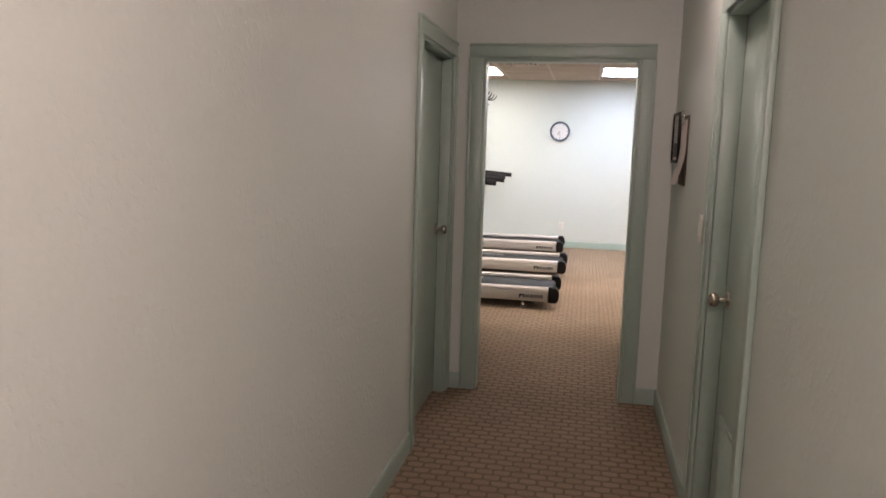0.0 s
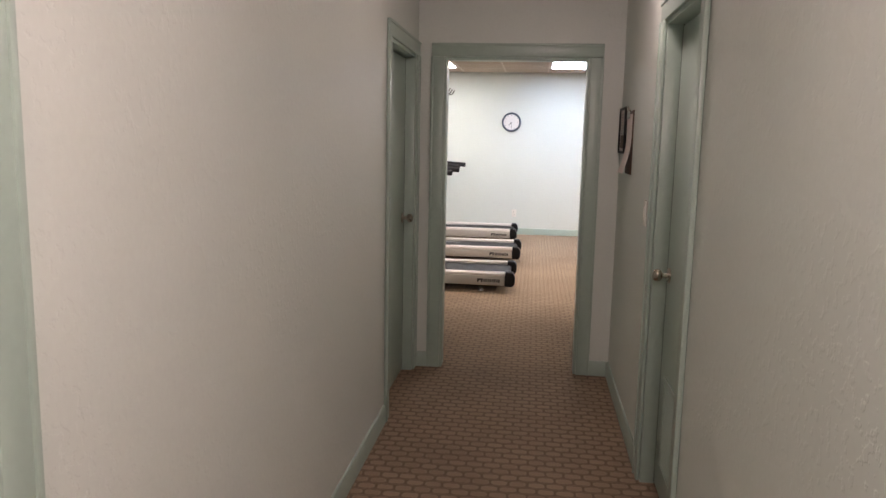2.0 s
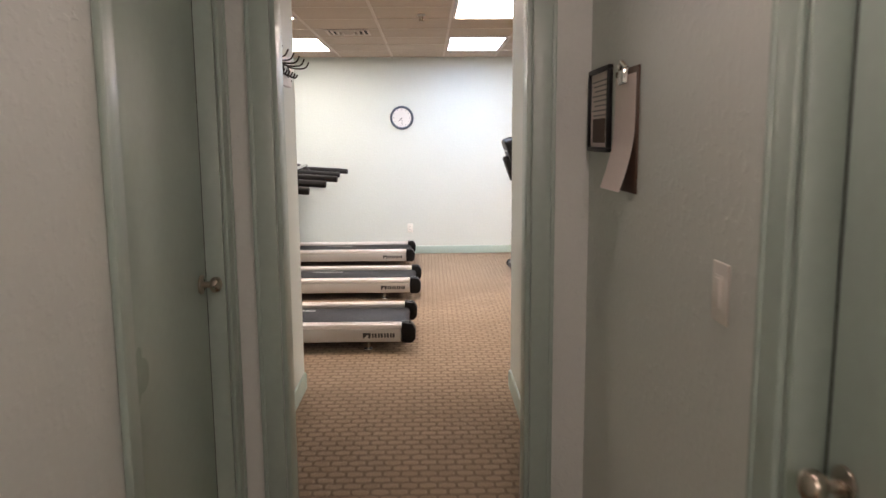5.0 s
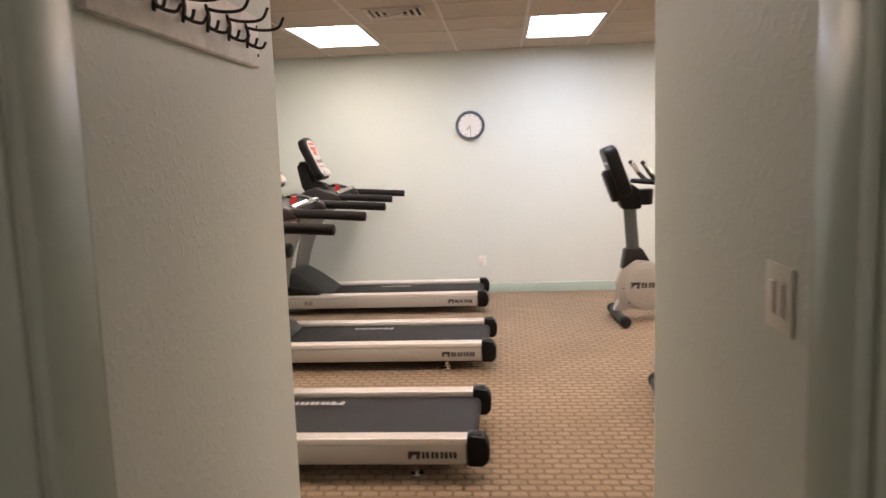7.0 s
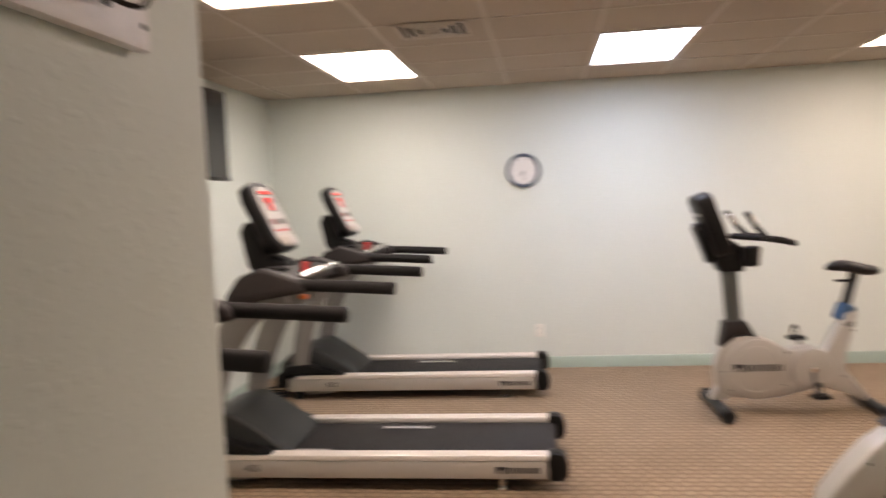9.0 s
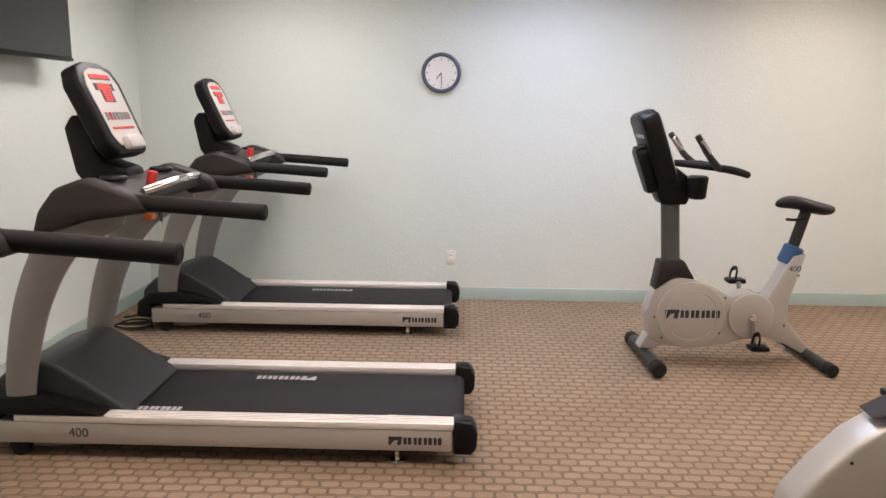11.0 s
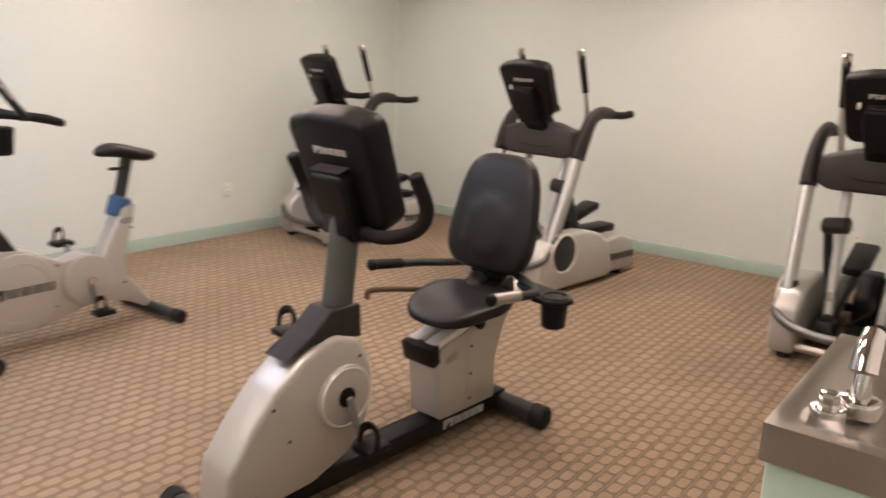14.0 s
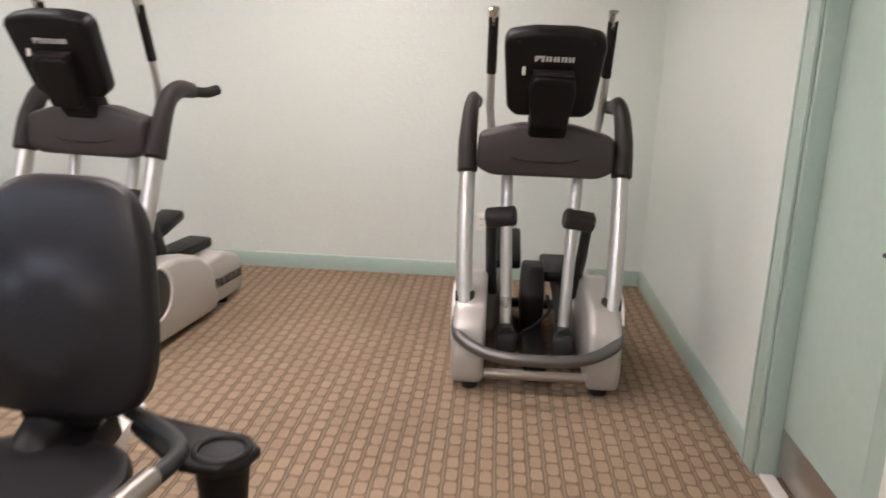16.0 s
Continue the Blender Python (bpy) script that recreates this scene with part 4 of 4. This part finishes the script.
    for s in (-1, 1):
        part("side_tube", tube([(2.345, y + s * 0.06, 0.69), (2.285, y + s * 0.22, 0.66), (2.205, y + s * 0.31, 0.655), (2.025, y + s * 0.32, 0.675)], 0.018), DARK_GREY, t)
        part("seat_grip", tube([(2.085, y + s * 0.318, 0.67), (1.925, y + s * 0.32, 0.69)], 0.022, seg=16), STEEL if s < 0 else FOAM, t)
        part("grip_cap", blob((1.920, y + s * 0.32, 0.69), (0.022, 0.025, 0.025), 2.2), BLACK, t)
    tray = [(2.36, y - 0.16), (2.33, y - 0.30), (2.31, y - 0.41), (2.265, y - 0.455), (2.2, y - 0.445), (2.165, y - 0.40), (2.175, y - 0.32), (2.26, y - 0.2), (2.3, y - 0.15)]
    part("cup_tray", prism(tray, 0.628, 0.652, "z", 0.009, 3), BLACK, t)
    part("cup_holder", tube([(2.235, y - 0.385, 0.632), (2.235, y - 0.385, 0.535)], 0.055, 0.047, n=2), BLACK, t)
    part("cup_rim", ring((2.235, y - 0.385, 0.652), (0, 0, 1), 0.052, 0.008, 28), BLACK, t)
    part("adjust_lever", tube([(2.125, y + 0.1, 0.59), (1.985, y + 0.24, 0.59), (1.875, y + 0.28, 0.595), (1.855, y + 0.28, 0.565)], 0.012), BROWN, t)
    part("adjust_knob", tube([(2.025, y - 0.09, 0.55), (2.025, y - 0.2, 0.54)], 0.012, 0.022), BLACK, t)
    t.rotation_euler = (0, 0, radians(-4))
    return t


recumbent_bike()

# ---- elliptical trainers ----


def elliptical():
    y = 7.33
    t = thing("elliptical_trainer", (4.5, y, 0), "silver elliptical trainer with black console and moving arms", "elliptical trainer", "row of elliptical trainers")
    for s in (-1, 1):
        pod = prism([(3.97, 0.03), (3.945, 0.14), (3.97, 0.3), (4.06, 0.38), (4.2, 0.41), (4.42, 0.42), (4.62, 0.38), (4.75, 0.28), (4.8, 0.12), (4.78, 0.035)], y + s * 0.295 - 0.07, y + s * 0.295 + 0.075, bevel=0.03, seg=3)
        pd = part("side_pod", pod, SILVER, t)
        part("pod_recess", disc((4.19, y + s * 0.368, 0.29), (0, 1, 0), 0.128, 0.012, 32, 0.004), DARK_GREY, pd)
        part("recess_trim", ring((4.19, y + s * 0.372, 0.29), (0, 1, 0), 0.131, 0.008), ALU, pd)
        rear = prism([(4.6, 0.04), (4.62, 0.2), (4.72, 0.3), (4.95, 0.32), (5.1, 0.27), (5.17, 0.14), (5.14, 0.04)], y + s * 0.25 - 0.075, y + s * 0.25 + 0.082, bevel=0.028, seg=3)
        rr = part("rear_housing", rear, SILVER, t)
        part("side_print", mark(face_to((4.93, y + s * 0.3325, 0.16), (-s, 0, 0), (0, 0, 1)), 0.06), PRINT_DARK, rr)
        part("foot", disc((4.02, y + s * 0.285, 0.016), (0, 0, 1), 0.035, 0.032, 20, 0.006), RUBBER, t)
        part("foot", disc((5.0, y + s * 0.26, 0.02), (0, 0, 1), 0.035, 0.04, 20, 0.006), RUBBER, t)
        part("column_boot", tube([(4.1, y + s * 0.325, 0.33), (4.12, y + s * 0.325, 0.41)], 0.05, 0.044), DARK_GREY, t)
        part("column", tube([(4.1, y + s * 0.325, 0.36), (4.2, y + s * 0.34, 0.66), (4.32, y + s * 0.345, 0.98)], 0.046, seg=20, flat=0.8), SILVER_TUBE, t)
        part("column_figures", lettering("400", 0.035, face_to((4.13, y + s * 0.369, 0.45), (-s, 0, 0), (0, 0, 1))), GREY, t)
        hr = part("handrail", tube([(4.29, y + s * 0.345, 0.93), (4.34, y + s * 0.35, 1.06), (4.42, y + s * 0.345, 1.18), (4.53, y + s * 0.34, 1.225), (4.66, y + s * 0.335, 1.215)], 0.064, 0.038, seg=18, flat=0.72), CHAR, t)
        part("handrail_grip", tube([(4.62, y + s * 0.335, 1.215), (4.80, y + s * 0.33, 1.2), (4.91, y + s * 0.33, 1.21)], 0.027), FOAM, hr)
        # moving arm: lower link, joint, bent upper lever with grip
        part("lower_lever", tube([(4.22, y + s * 0.13, 0.16), (4.36, y + s * 0.155, 0.72), (4.43, y + s * 0.165, 1.0)], 0.027, seg=16), SILVER_TUBE, t)
        part("lever_foot", box(4.16, 4.28, y + s * 0.13 - 0.05, y + s * 0.13 + 0.05, 0.1, 0.2, 0.018), DARK_GREY, t)
        part("joint", tube([(4.34, y + s * 0.12, 0.72), (4.36, y + s * 0.24, 0.7)], 0.05, seg=16, flat=0.9), CHAR, t)
        part("pedal_link", tube([(4.37, y + s * 0.225, 0.7), (4.5, y + s * 0.215, 0.42), (4.6, y + s * 0.2, 0.27)], 0.026, seg=14), DARK_GREY, t)
        up = part("upper_lever", tube([(4.48, y + s * 0.235, 1.0), (4.49, y + s * 0.255, 1.18), (4.45, y + s * 0.26, 1.34), (4.36, y + s * 0.26, 1.6)], 0.018, seg=14), SILVER_TUBE, t)
        part("grip", tube([(4.445, y + s * 0.26, 1.36), (4.365, y + s * 0.26, 1.60)], 0.0225, seg=16), FOAM, up)
        part("grip_cap", tube([(4.363, y + s * 0.26, 1.605), (4.352, y + s * 0.26, 1.635)], 0.026, seg=16), CHROME, up, "chrome grip cap")
        arm = part("pedal_arm", tube([(4.2, y + s * 0.13, 0.2), (4.6, y + s * 0.14, 0.25), (5.0, y + s * 0.13, 0.3)], 0.035, seg=12), DARK_GREY, t)
        tilt = 0.06 * s
        bm = box(-0.19, 0.19, -0.075, 0.075, -0.03, 0.03, 0.018)
        bm.transform(Matrix.Translation((4.92 + 0.08 * s, y + s * 0.13, 0.375 + tilt * 0.5)) @ Euler((0, radians(-8 - 8 * s), 0)).to_matrix().to_4x4())
        part("foot_pedal", bm, BLACK, arm)
    part("bumper_bar", tube([(4.04, y - 0.35, 0.31), (3.97, y - 0.335, 0.25), (3.91, y - 0.2, 0.2), (3.89, y, 0.19), (3.91, y + 0.2, 0.2), (3.97, y + 0.335, 0.25), (4.04, y + 0.35, 0.31)], 0.026, seg=16, side=(0, 0, 1)), GUNMETAL, t, "dark steel front bumper bar")
    part("cross_tube", tube([(4.0, y - 0.22, 0.075), (4.0, y + 0.22, 0.075)], 0.023, seg=16), STEEL, t)
    part("rear_cross_tube", tube([(5.0, y - 0.22, 0.085), (5.0, y + 0.22, 0.085)], 0.028, seg=16), DARK_GREY, t)
    part("centre_rail", box(4.0, 5.02, y - 0.05, y + 0.05, 0.05, 0.13, 0.01), BLACK, t)
    part("flywheel_case", prism([(4.45, 0.13), (4.45, 0.3), (4.55, 0.42), (4.7, 0.42), (4.85, 0.3), (4.9, 0.13)], y - 0.055, y + 0.055, bevel=0.02), BLACK, t)
    part("power_cable", tube([(4.35, y - 0.06, 0.34), (4.32, y - 0.07, 0.27), (4.3, y, 0.2), (4.32, y + 0.06, 0.15)], 0.008, seg=8), RUBBER, t)
    dash = prism([(y - 0.31, 0.95), (y - 0.24, 0.915), (y + 0.24, 0.915), (y + 0.31, 0.95), (y + 0.3, 1.1), (y + 0.12, 1.15), (y - 0.12, 1.15), (y - 0.3, 1.1)], 4.26, 4.40, "x", 0.025, 3)
    ds = part("dash", dash, DASH, t)
    part("dash_crease", tube([(4.262, y - 0.15, 1.0), (4.258, y - 0.08, 0.985), (4.258, y + 0.08, 0.985), (4.262, y + 0.15, 1.0)], 0.005, seg=8), CHAR, ds)
    part("console_neck", prism([(4.27, 1.08), (4.13, 1.22), (4.16, 1.32), (4.28, 1.28), (4.4, 1.1)], y - 0.085, y + 0.085, bevel=0.02), BLACK, t)
    con = bike_console(t, (4.17, y, 1.375), -26, 0.42, 0.385, 0.09)
    part("port", box(4.105, 4.12, y + 0.115, y + 0.13, 1.36, 1.395, 0.003), WHITE, con)
    return t


el = elliptical()
copy_thing(el, pose(4.51, 9.425, 0, 0, 0, -8))
copy_thing(el, pose(4.46, 11.41, 0, 0, 0, -8))

# ---- things on and by the walls ----
c = thing("wall_clock", (-0.29, GYM_N, 1.785), "round wall clock with dark blue rim and white dial", "clock")
part("body", disc((-0.29, GYM_N - 0.014, 1.785), (0, 1, 0), 0.145, 0.026, 48, 0.004), CLOCK_RIM, c)
part("rim", ring((-0.29, GYM_N - 0.03, 1.785), (0, 1, 0), 0.137, 0.016, 56), CLOCK_RIM, c, "dark blue-grey rim")
part("dial", disc((-0.29, GYM_N - 0.029, 1.785), (0, 1, 0), 0.124, 0.004, 48), CLOCK_FACE, c, "white dial")
for k in range(12):
    a = math.radians(30 * k)
    part("hour_mark", tube([(-0.29 + 0.1 * math.sin(a), GYM_N - 0.0325, 1.785 + 0.1 * math.cos(a)), (-0.29 + 0.113 * math.sin(a), GYM_N - 0.0325, 1.785 + 0.113 * math.cos(a))], 0.003, seg=6, n=1), PRINT_DARK, c)
for nm, deg, ln, r in (("hour_hand", 218, 0.06, 0.004), ("minute_hand", 178, 0.09, 0.003)):
    a = math.radians(deg)
    part(nm, tube([(-0.29, GYM_N - 0.036, 1.785), (-0.29 + ln * math.sin(a), GYM_N - 0.036, 1.785 + ln * math.cos(a))], r, seg=6, flat=0.4), PRINT_DARK, c)


def outlet(name, c, axis, inward, wide=0.075, high=0.118, rockers=0, label="white wall outlet plate"):
    """A plate on a wall; axis: the way the wall runs."""
    def b(u0, u1, w0, w1, z0, z1, bev):
        w0, w1 = sorted((inward * w0, inward * w1))
        q = (c[0] + u0, c[0] + u1, c[1] + w0, c[1] + w1) if axis == "x" else (c[0] + w0, c[0] + w1, c[1] + u0, c[1] + u1)
        return box(*q, c[2] + z0, c[2] + z1, bev)
    t = thing(name, c, label, "switch" if rockers else "outlet")
    part("plate", b(-wide / 2, wide / 2, 0.0005, 0.008, -high / 2, high / 2, 0.003), WHITE, t)
    if rockers:
        for k in range(rockers):
            u = (k - (rockers - 1) / 2) * 0.046
            fr = part("rocker_frame", b(u - 0.018, u + 0.018, 0.0075, 0.0095, -0.035, 0.035, 0.001), WHITE, t)
            part("rocker", b(u - 0.013, u + 0.013, 0.0095, 0.0135, -0.03, 0.03, 0.002), WHITE, fr)
    else:
        for z in (-0.02, 0.02):
            so = part("socket", b(-0.017, 0.017, 0.0075, 0.0095, z - 0.014, z + 0.014, 0.003), WHITE, t)
            part("slot", b(-0.008, -0.005, 0.0096, 0.0102, z - 0.005, z + 0.006, 0), PRINT_DARK, so)
            part("slot", b(0.005, 0.008, 0.0096, 0.0102, z - 0.005, z + 0.006, 0), PRINT_DARK, so)
    return t


outlet("wall_outlet", (-0.2, GYM_N, 0.34), "x", -1)
outlet("wall_outlet", (GYM_E, 7.62, 0.38), "y", -1)
outlet("wall_outlet", (3.62, GYM_N, 0.4), "x", -1)
outlet("wall_outlet", (GYM_W, 9.9, 0.42), "y", 1)
outlet("light_switch", (PASS_E, 5.49, 1.235), "y", -1, 0.13, 0.125, 2, "white double light switch plate")
outlet("light_switch", (HALL_E, 3.615, 1.212), "y", -1, 0.078, 0.122, 1, "white light switch on the hallway wall")

# plug and cords of the treadmills
p = thing("plugged_lead", (GYM_W + 0.01, 9.9, 0.4), "black power plug with a cord", "power lead")
part("plug", box(GYM_W + 0.0105, GYM_W + 0.05, 9.88, 9.92, 0.385, 0.415, 0.006), RUBBER, p)
part("cord", tube([(GYM_W + 0.05, 9.9, 0.4), (GYM_W + 0.1, 9.9, 0.36), (GYM_W + 0.09, 9.74, 0.16), (GYM_W + 0.12, 9.8, 0.012), (-2.3, 9.7, 0.01), (-2.2, 9.6, 0.01)], 0.006, seg=8), RUBBER, p)
rng = random.Random(8)
cc = thing("coiled_lead", (-2.35, 11.1, 0), "loose coils of black power cord on the carpet", "power lead")
part("coil", tube([(-2.35 + 0.12 * math.cos(k * 1.1) * rng.uniform(0.7, 1.3), 11.15 + 0.1 * math.sin(k * 1.1) * rng.uniform(0.7, 1.3), 0.01 + 0.004 * k) for k in range(15)], 0.007, seg=8), RUBBER, cc)

# television on the west wall
tv = thing("television", (-2.55, 10.2, 2.1), "black wall-mounted flat television, switched off", "television")
part("body", box(-2.5, -2.455, 9.62, 10.75, 1.77, 2.43, 0.008), BLACK, tv)
part("screen", box(-2.4548, -2.453, 9.64, 10.73, 1.795, 2.41), GLASS_DARK, tv, "dark glossy screen")
part("mount", box(GYM_W + 0.001, -2.5005, 10.0, 10.4, 1.95, 2.25, 0.01), IRON, tv)
part("bottom_bezel", box(-2.452, -2.449, 9.62, 10.75, 1.772, 1.79, 0.001), BLACK, tv)

# air diffuser
v = thing("ceiling_vent", (-0.72, 9.74, GYM_TOP), "square cream ceiling air diffuser with nested louvres", "air vent")
part("backing", box(-0.9, -0.54, 9.58, 9.9, GYM_TOP - 0.004, GYM_TOP + 0.003), DARK_GAP, v)
for k, h in enumerate((0.21, 0.16, 0.11, 0.06)):
    z0 = GYM_TOP - 0.012 - 0.003 * k
    bm = None
    for u0, u1, w0, w1 in ((-h, h, h * 0.9 - 0.02, h * 0.9), (-h, h, -h * 0.9, -h * 0.9 + 0.02), (-h, -h + 0.02, -h * 0.9 + 0.02, h * 0.9 - 0.02), (h - 0.02, h, -h * 0.9 + 0.02, h * 0.9 - 0.02)):
        bm = box(-0.72 + u0, -0.72 + u1, 9.74 + w0, 9.74 + w1, z0, GYM_TOP - 0.0045, 0.002, bm=bm)
    part("louvre_frame", bm, GRID, v)
s = thing("sprinkler_head", (0.0, 8.72, GYM_TOP), "small brass ceiling sprinkler head", "sprinkler")
part("rose", disc((0.0, 8.72, GYM_TOP - 0.006), (0, 0, 1), 0.035, 0.012, 24, 0.003), WHITE, s)
part("head", tube([(0.0, 8.72, GYM_TOP - 0.012), (0.0, 8.72, GYM_TOP - 0.055)], 0.014, 0.02, n=2), NICKEL, s)

# hook rack on the passage wall
r = thing("coat_rack", (PASS_W, 5.93, 1.87), "whitewashed wooden coat rack with dark iron double hooks", "coat rack")
bd = part("board", box(PASS_W + 0.001, PASS_W + 0.026, 5.44, 6.43, 1.80, 1.955, 0.006), WASHED, r, "whitewashed worn wooden board")
for yy in (5.47, 6.41):
    for z in (1.835, 1.92):
        part("screw", disc((PASS_W + 0.027, yy, z), (1, 0, 0), 0.005, 0.003, 10), IRON, bd)
for yy in (5.56, 5.71, 5.86, 6.01, 6.16, 6.31):
    x = PASS_W + 0.026
    bm = tube([(x, yy, 1.912), (x + 0.007, yy, 1.882), (x, yy, 1.845)], 0.0075, seg=8, flat=0.6, side=(1, 0, 0))
    tube([(x + 0.004, yy, 1.902), (x + 0.035, yy, 1.894), (x + 0.075, yy, 1.892), (x + 0.1, yy, 1.9), (x + 0.115, yy, 1.926)], 0.0042, seg=8, bm=bm)
    for s in (-1, 1):
        tube([(x + 0.004, yy, 1.859), (x + 0.018, yy + s * 0.014, 1.849), (x + 0.036, yy + s * 0.032, 1.847), (x + 0.046, yy + s * 0.04, 1.864)], 0.0042, seg=8, bm=bm)
    part("double_hook", bm, IRON, r, "dark iron double hook")

# framed notice and clipboard on the hallway wall
f = thing("framed_notice", (HALL_E, 4.7, 1.6), "small black picture frame with a printed notice", "picture frame")
F0, F1, FZ0, FZ1 = 4.56, 4.85, 1.47, 1.745
bm = None
for b in ((F0, F1, FZ1 - 0.015, FZ1), (F0, F1, FZ0, FZ0 + 0.015), (F0, F0 + 0.015, FZ0 + 0.015, FZ1 - 0.015), (F1 - 0.015, F1, FZ0 + 0.015, FZ1 - 0.015)):
    bm = box(HALL_E - 0.018, HALL_E - 0.0005, *b, 0.003, bm=bm)
part("frame", bm, BLACK, f)
pg = part("page", box(HALL_E - 0.008, HALL_E - 0.004, F0 + 0.0155, F1 - 0.0155, FZ0 + 0.0155, FZ1 - 0.0155), PAPER, f)
for k in range(8):
    part("text_bar", box(HALL_E - 0.0092, HALL_E - 0.0082, F0 + 0.035, F1 - 0.035 - 0.02 * (k % 3), FZ1 - 0.045 - 0.016 * k, FZ1 - 0.04 - 0.016 * k), GREY, pg)
part("picture_block", box(HALL_E - 0.0092, HALL_E - 0.0082, F0 + 0.06, F1 - 0.05, FZ0 + 0.03, FZ0 + 0.11), BROWN, pg)
k = thing("clipboard", (HALL_E, 4.38, 1.54), "brown clipboard with a curling white sheet and metal clip", "clipboard")
part("board", box(HALL_E - 0.006, HALL_E - 0.0005, 4.25, 4.51, 1.36, 1.715, 0.002), BROWN, k)
curve = [(0.009 + (0.04 * ((u - 0.45) / 0.55) ** 1.6 if u > 0.45 else 0), 1.695 - 0.33 * u) for u in [k2 / 12 for k2 in range(13)]]
t2 = prism([(HALL_E - o, z) for o, z in curve] + [(HALL_E - o + 0.0012, z) for o, z in curve[::-1]], 4.265, 4.495)
part("sheet", t2, PAPER, k, "curling white paper sheet")
clip = box(HALL_E - 0.02, HALL_E - 0.0105, 4.33, 4.43, 1.67, 1.715, 0.006)
tube([(HALL_E - 0.016, 4.34, 1.715), (HALL_E - 0.022, 4.38, 1.735), (HALL_E - 0.016, 4.42, 1.715)], 0.007, seg=8, bm=clip)
part("clip", clip, CHROME, k, "metal spring clip")

# drinking fountain
X0, X1, Y0, Y1, TOP = 0.81, 1.32, GYM_S + 0.0055, 6.92, 1.03
w = thing("drinking_fountain", ((X0 + X1) / 2, (Y0 + Y1) / 2, 0), "mint green drinking fountain with stainless steel top", "drinking fountain")
cab = part("cabinet", box(X0 + 0.008, X1 - 0.008, Y0 + 0.001, Y1 - 0.008, 0.0, TOP - 0.06, 0.006), MINT_METAL, w, "mint green enamelled cabinet")
part("front_panel", box(X0 + 0.03, X1 - 0.03, Y1 - 0.0078, Y1 - 0.004, 0.05, TOP - 0.11, 0.002), MINT_METAL, cab)
for z in (0.25, 0.3, 0.35, 0.4):
    part("vent_slot", box(X0 + 0.12, X1 - 0.12, Y1 - 0.0039, Y1 - 0.002, z, z + 0.012), DARK_GAP, cab)
part("push_bar", box(X0 + 0.12, X1 - 0.12, Y1 - 0.007, Y1 + 0.006, TOP - 0.1, TOP - 0.075, 0.004), DARK_GAP, cab)
rim = bmesh.new()
n = 22
verts = []
for i in range(n + 1):
    row = []
    for j in range(n + 1):
        u, q = i / n, j / n
        px, py = X0 + (X1 - X0) * u, Y0 + 0.002 + (Y1 - Y0 - 0.002) * q
        d = min(u, 1 - u, q, 1 - q)
        e = min(1, max(0, (d - 0.05) / 0.13))
        z = TOP - 0.028 * (e * e * (3 - 2 * e)) - 0.012 * max(0, 1 - math.hypot(u - 0.6, q - 0.5) / 0.4)
        row.append(rim.verts.new((px, py, z)))
    verts.append(row)
for i in range(n):
    for j in range(n):
        rim.faces.new((verts[i][j], verts[i + 1][j], verts[i + 1][j + 1], verts[i][j + 1]))
edge = [e for e in rim.edges if e.is_boundary]
ex = bmesh.ops.extrude_edge_only(rim, edges=edge)
for vv in [g for g in ex["geom"] if isinstance(g, bmesh.types.BMVert)]:
    vv.co.z = TOP - 0.0595
bmesh.ops.recalc_face_normals(rim, faces=rim.faces[:])
bs = part("basin_top", rim, STEEL, w, "stainless steel basin top")
SX, SY = X0 + 0.19, Y1 - 0.09
bub = disc((SX, SY, TOP - 0.012), (0, 0, 1), 0.034, 0.03, 28, 0.008)
tube([(SX, SY, TOP), (SX + 0.004, SY, TOP + 0.05)], 0.016, 0.012, bm=bub)
tube([(SX - 0.004, SY, TOP + 0.045), (SX + 0.012, SY, TOP + 0.08), (SX + 0.035, SY, TOP + 0.098)], 0.022, 0.017, bm=bub)
part("bubbler", bub, CHROME, w, "chrome bubbler spout")
nut = disc((SX - 0.068, SY + 0.03, TOP - 0.006), (0, 0, 1), 0.026, 0.014, 24, 0.004)
disc((SX - 0.068, SY + 0.03, TOP + 0.012), (0, 0, 1), 0.015, 0.024, 6, 0.002, bm=nut)
part("button", nut, CHROME, w, "chrome push button")
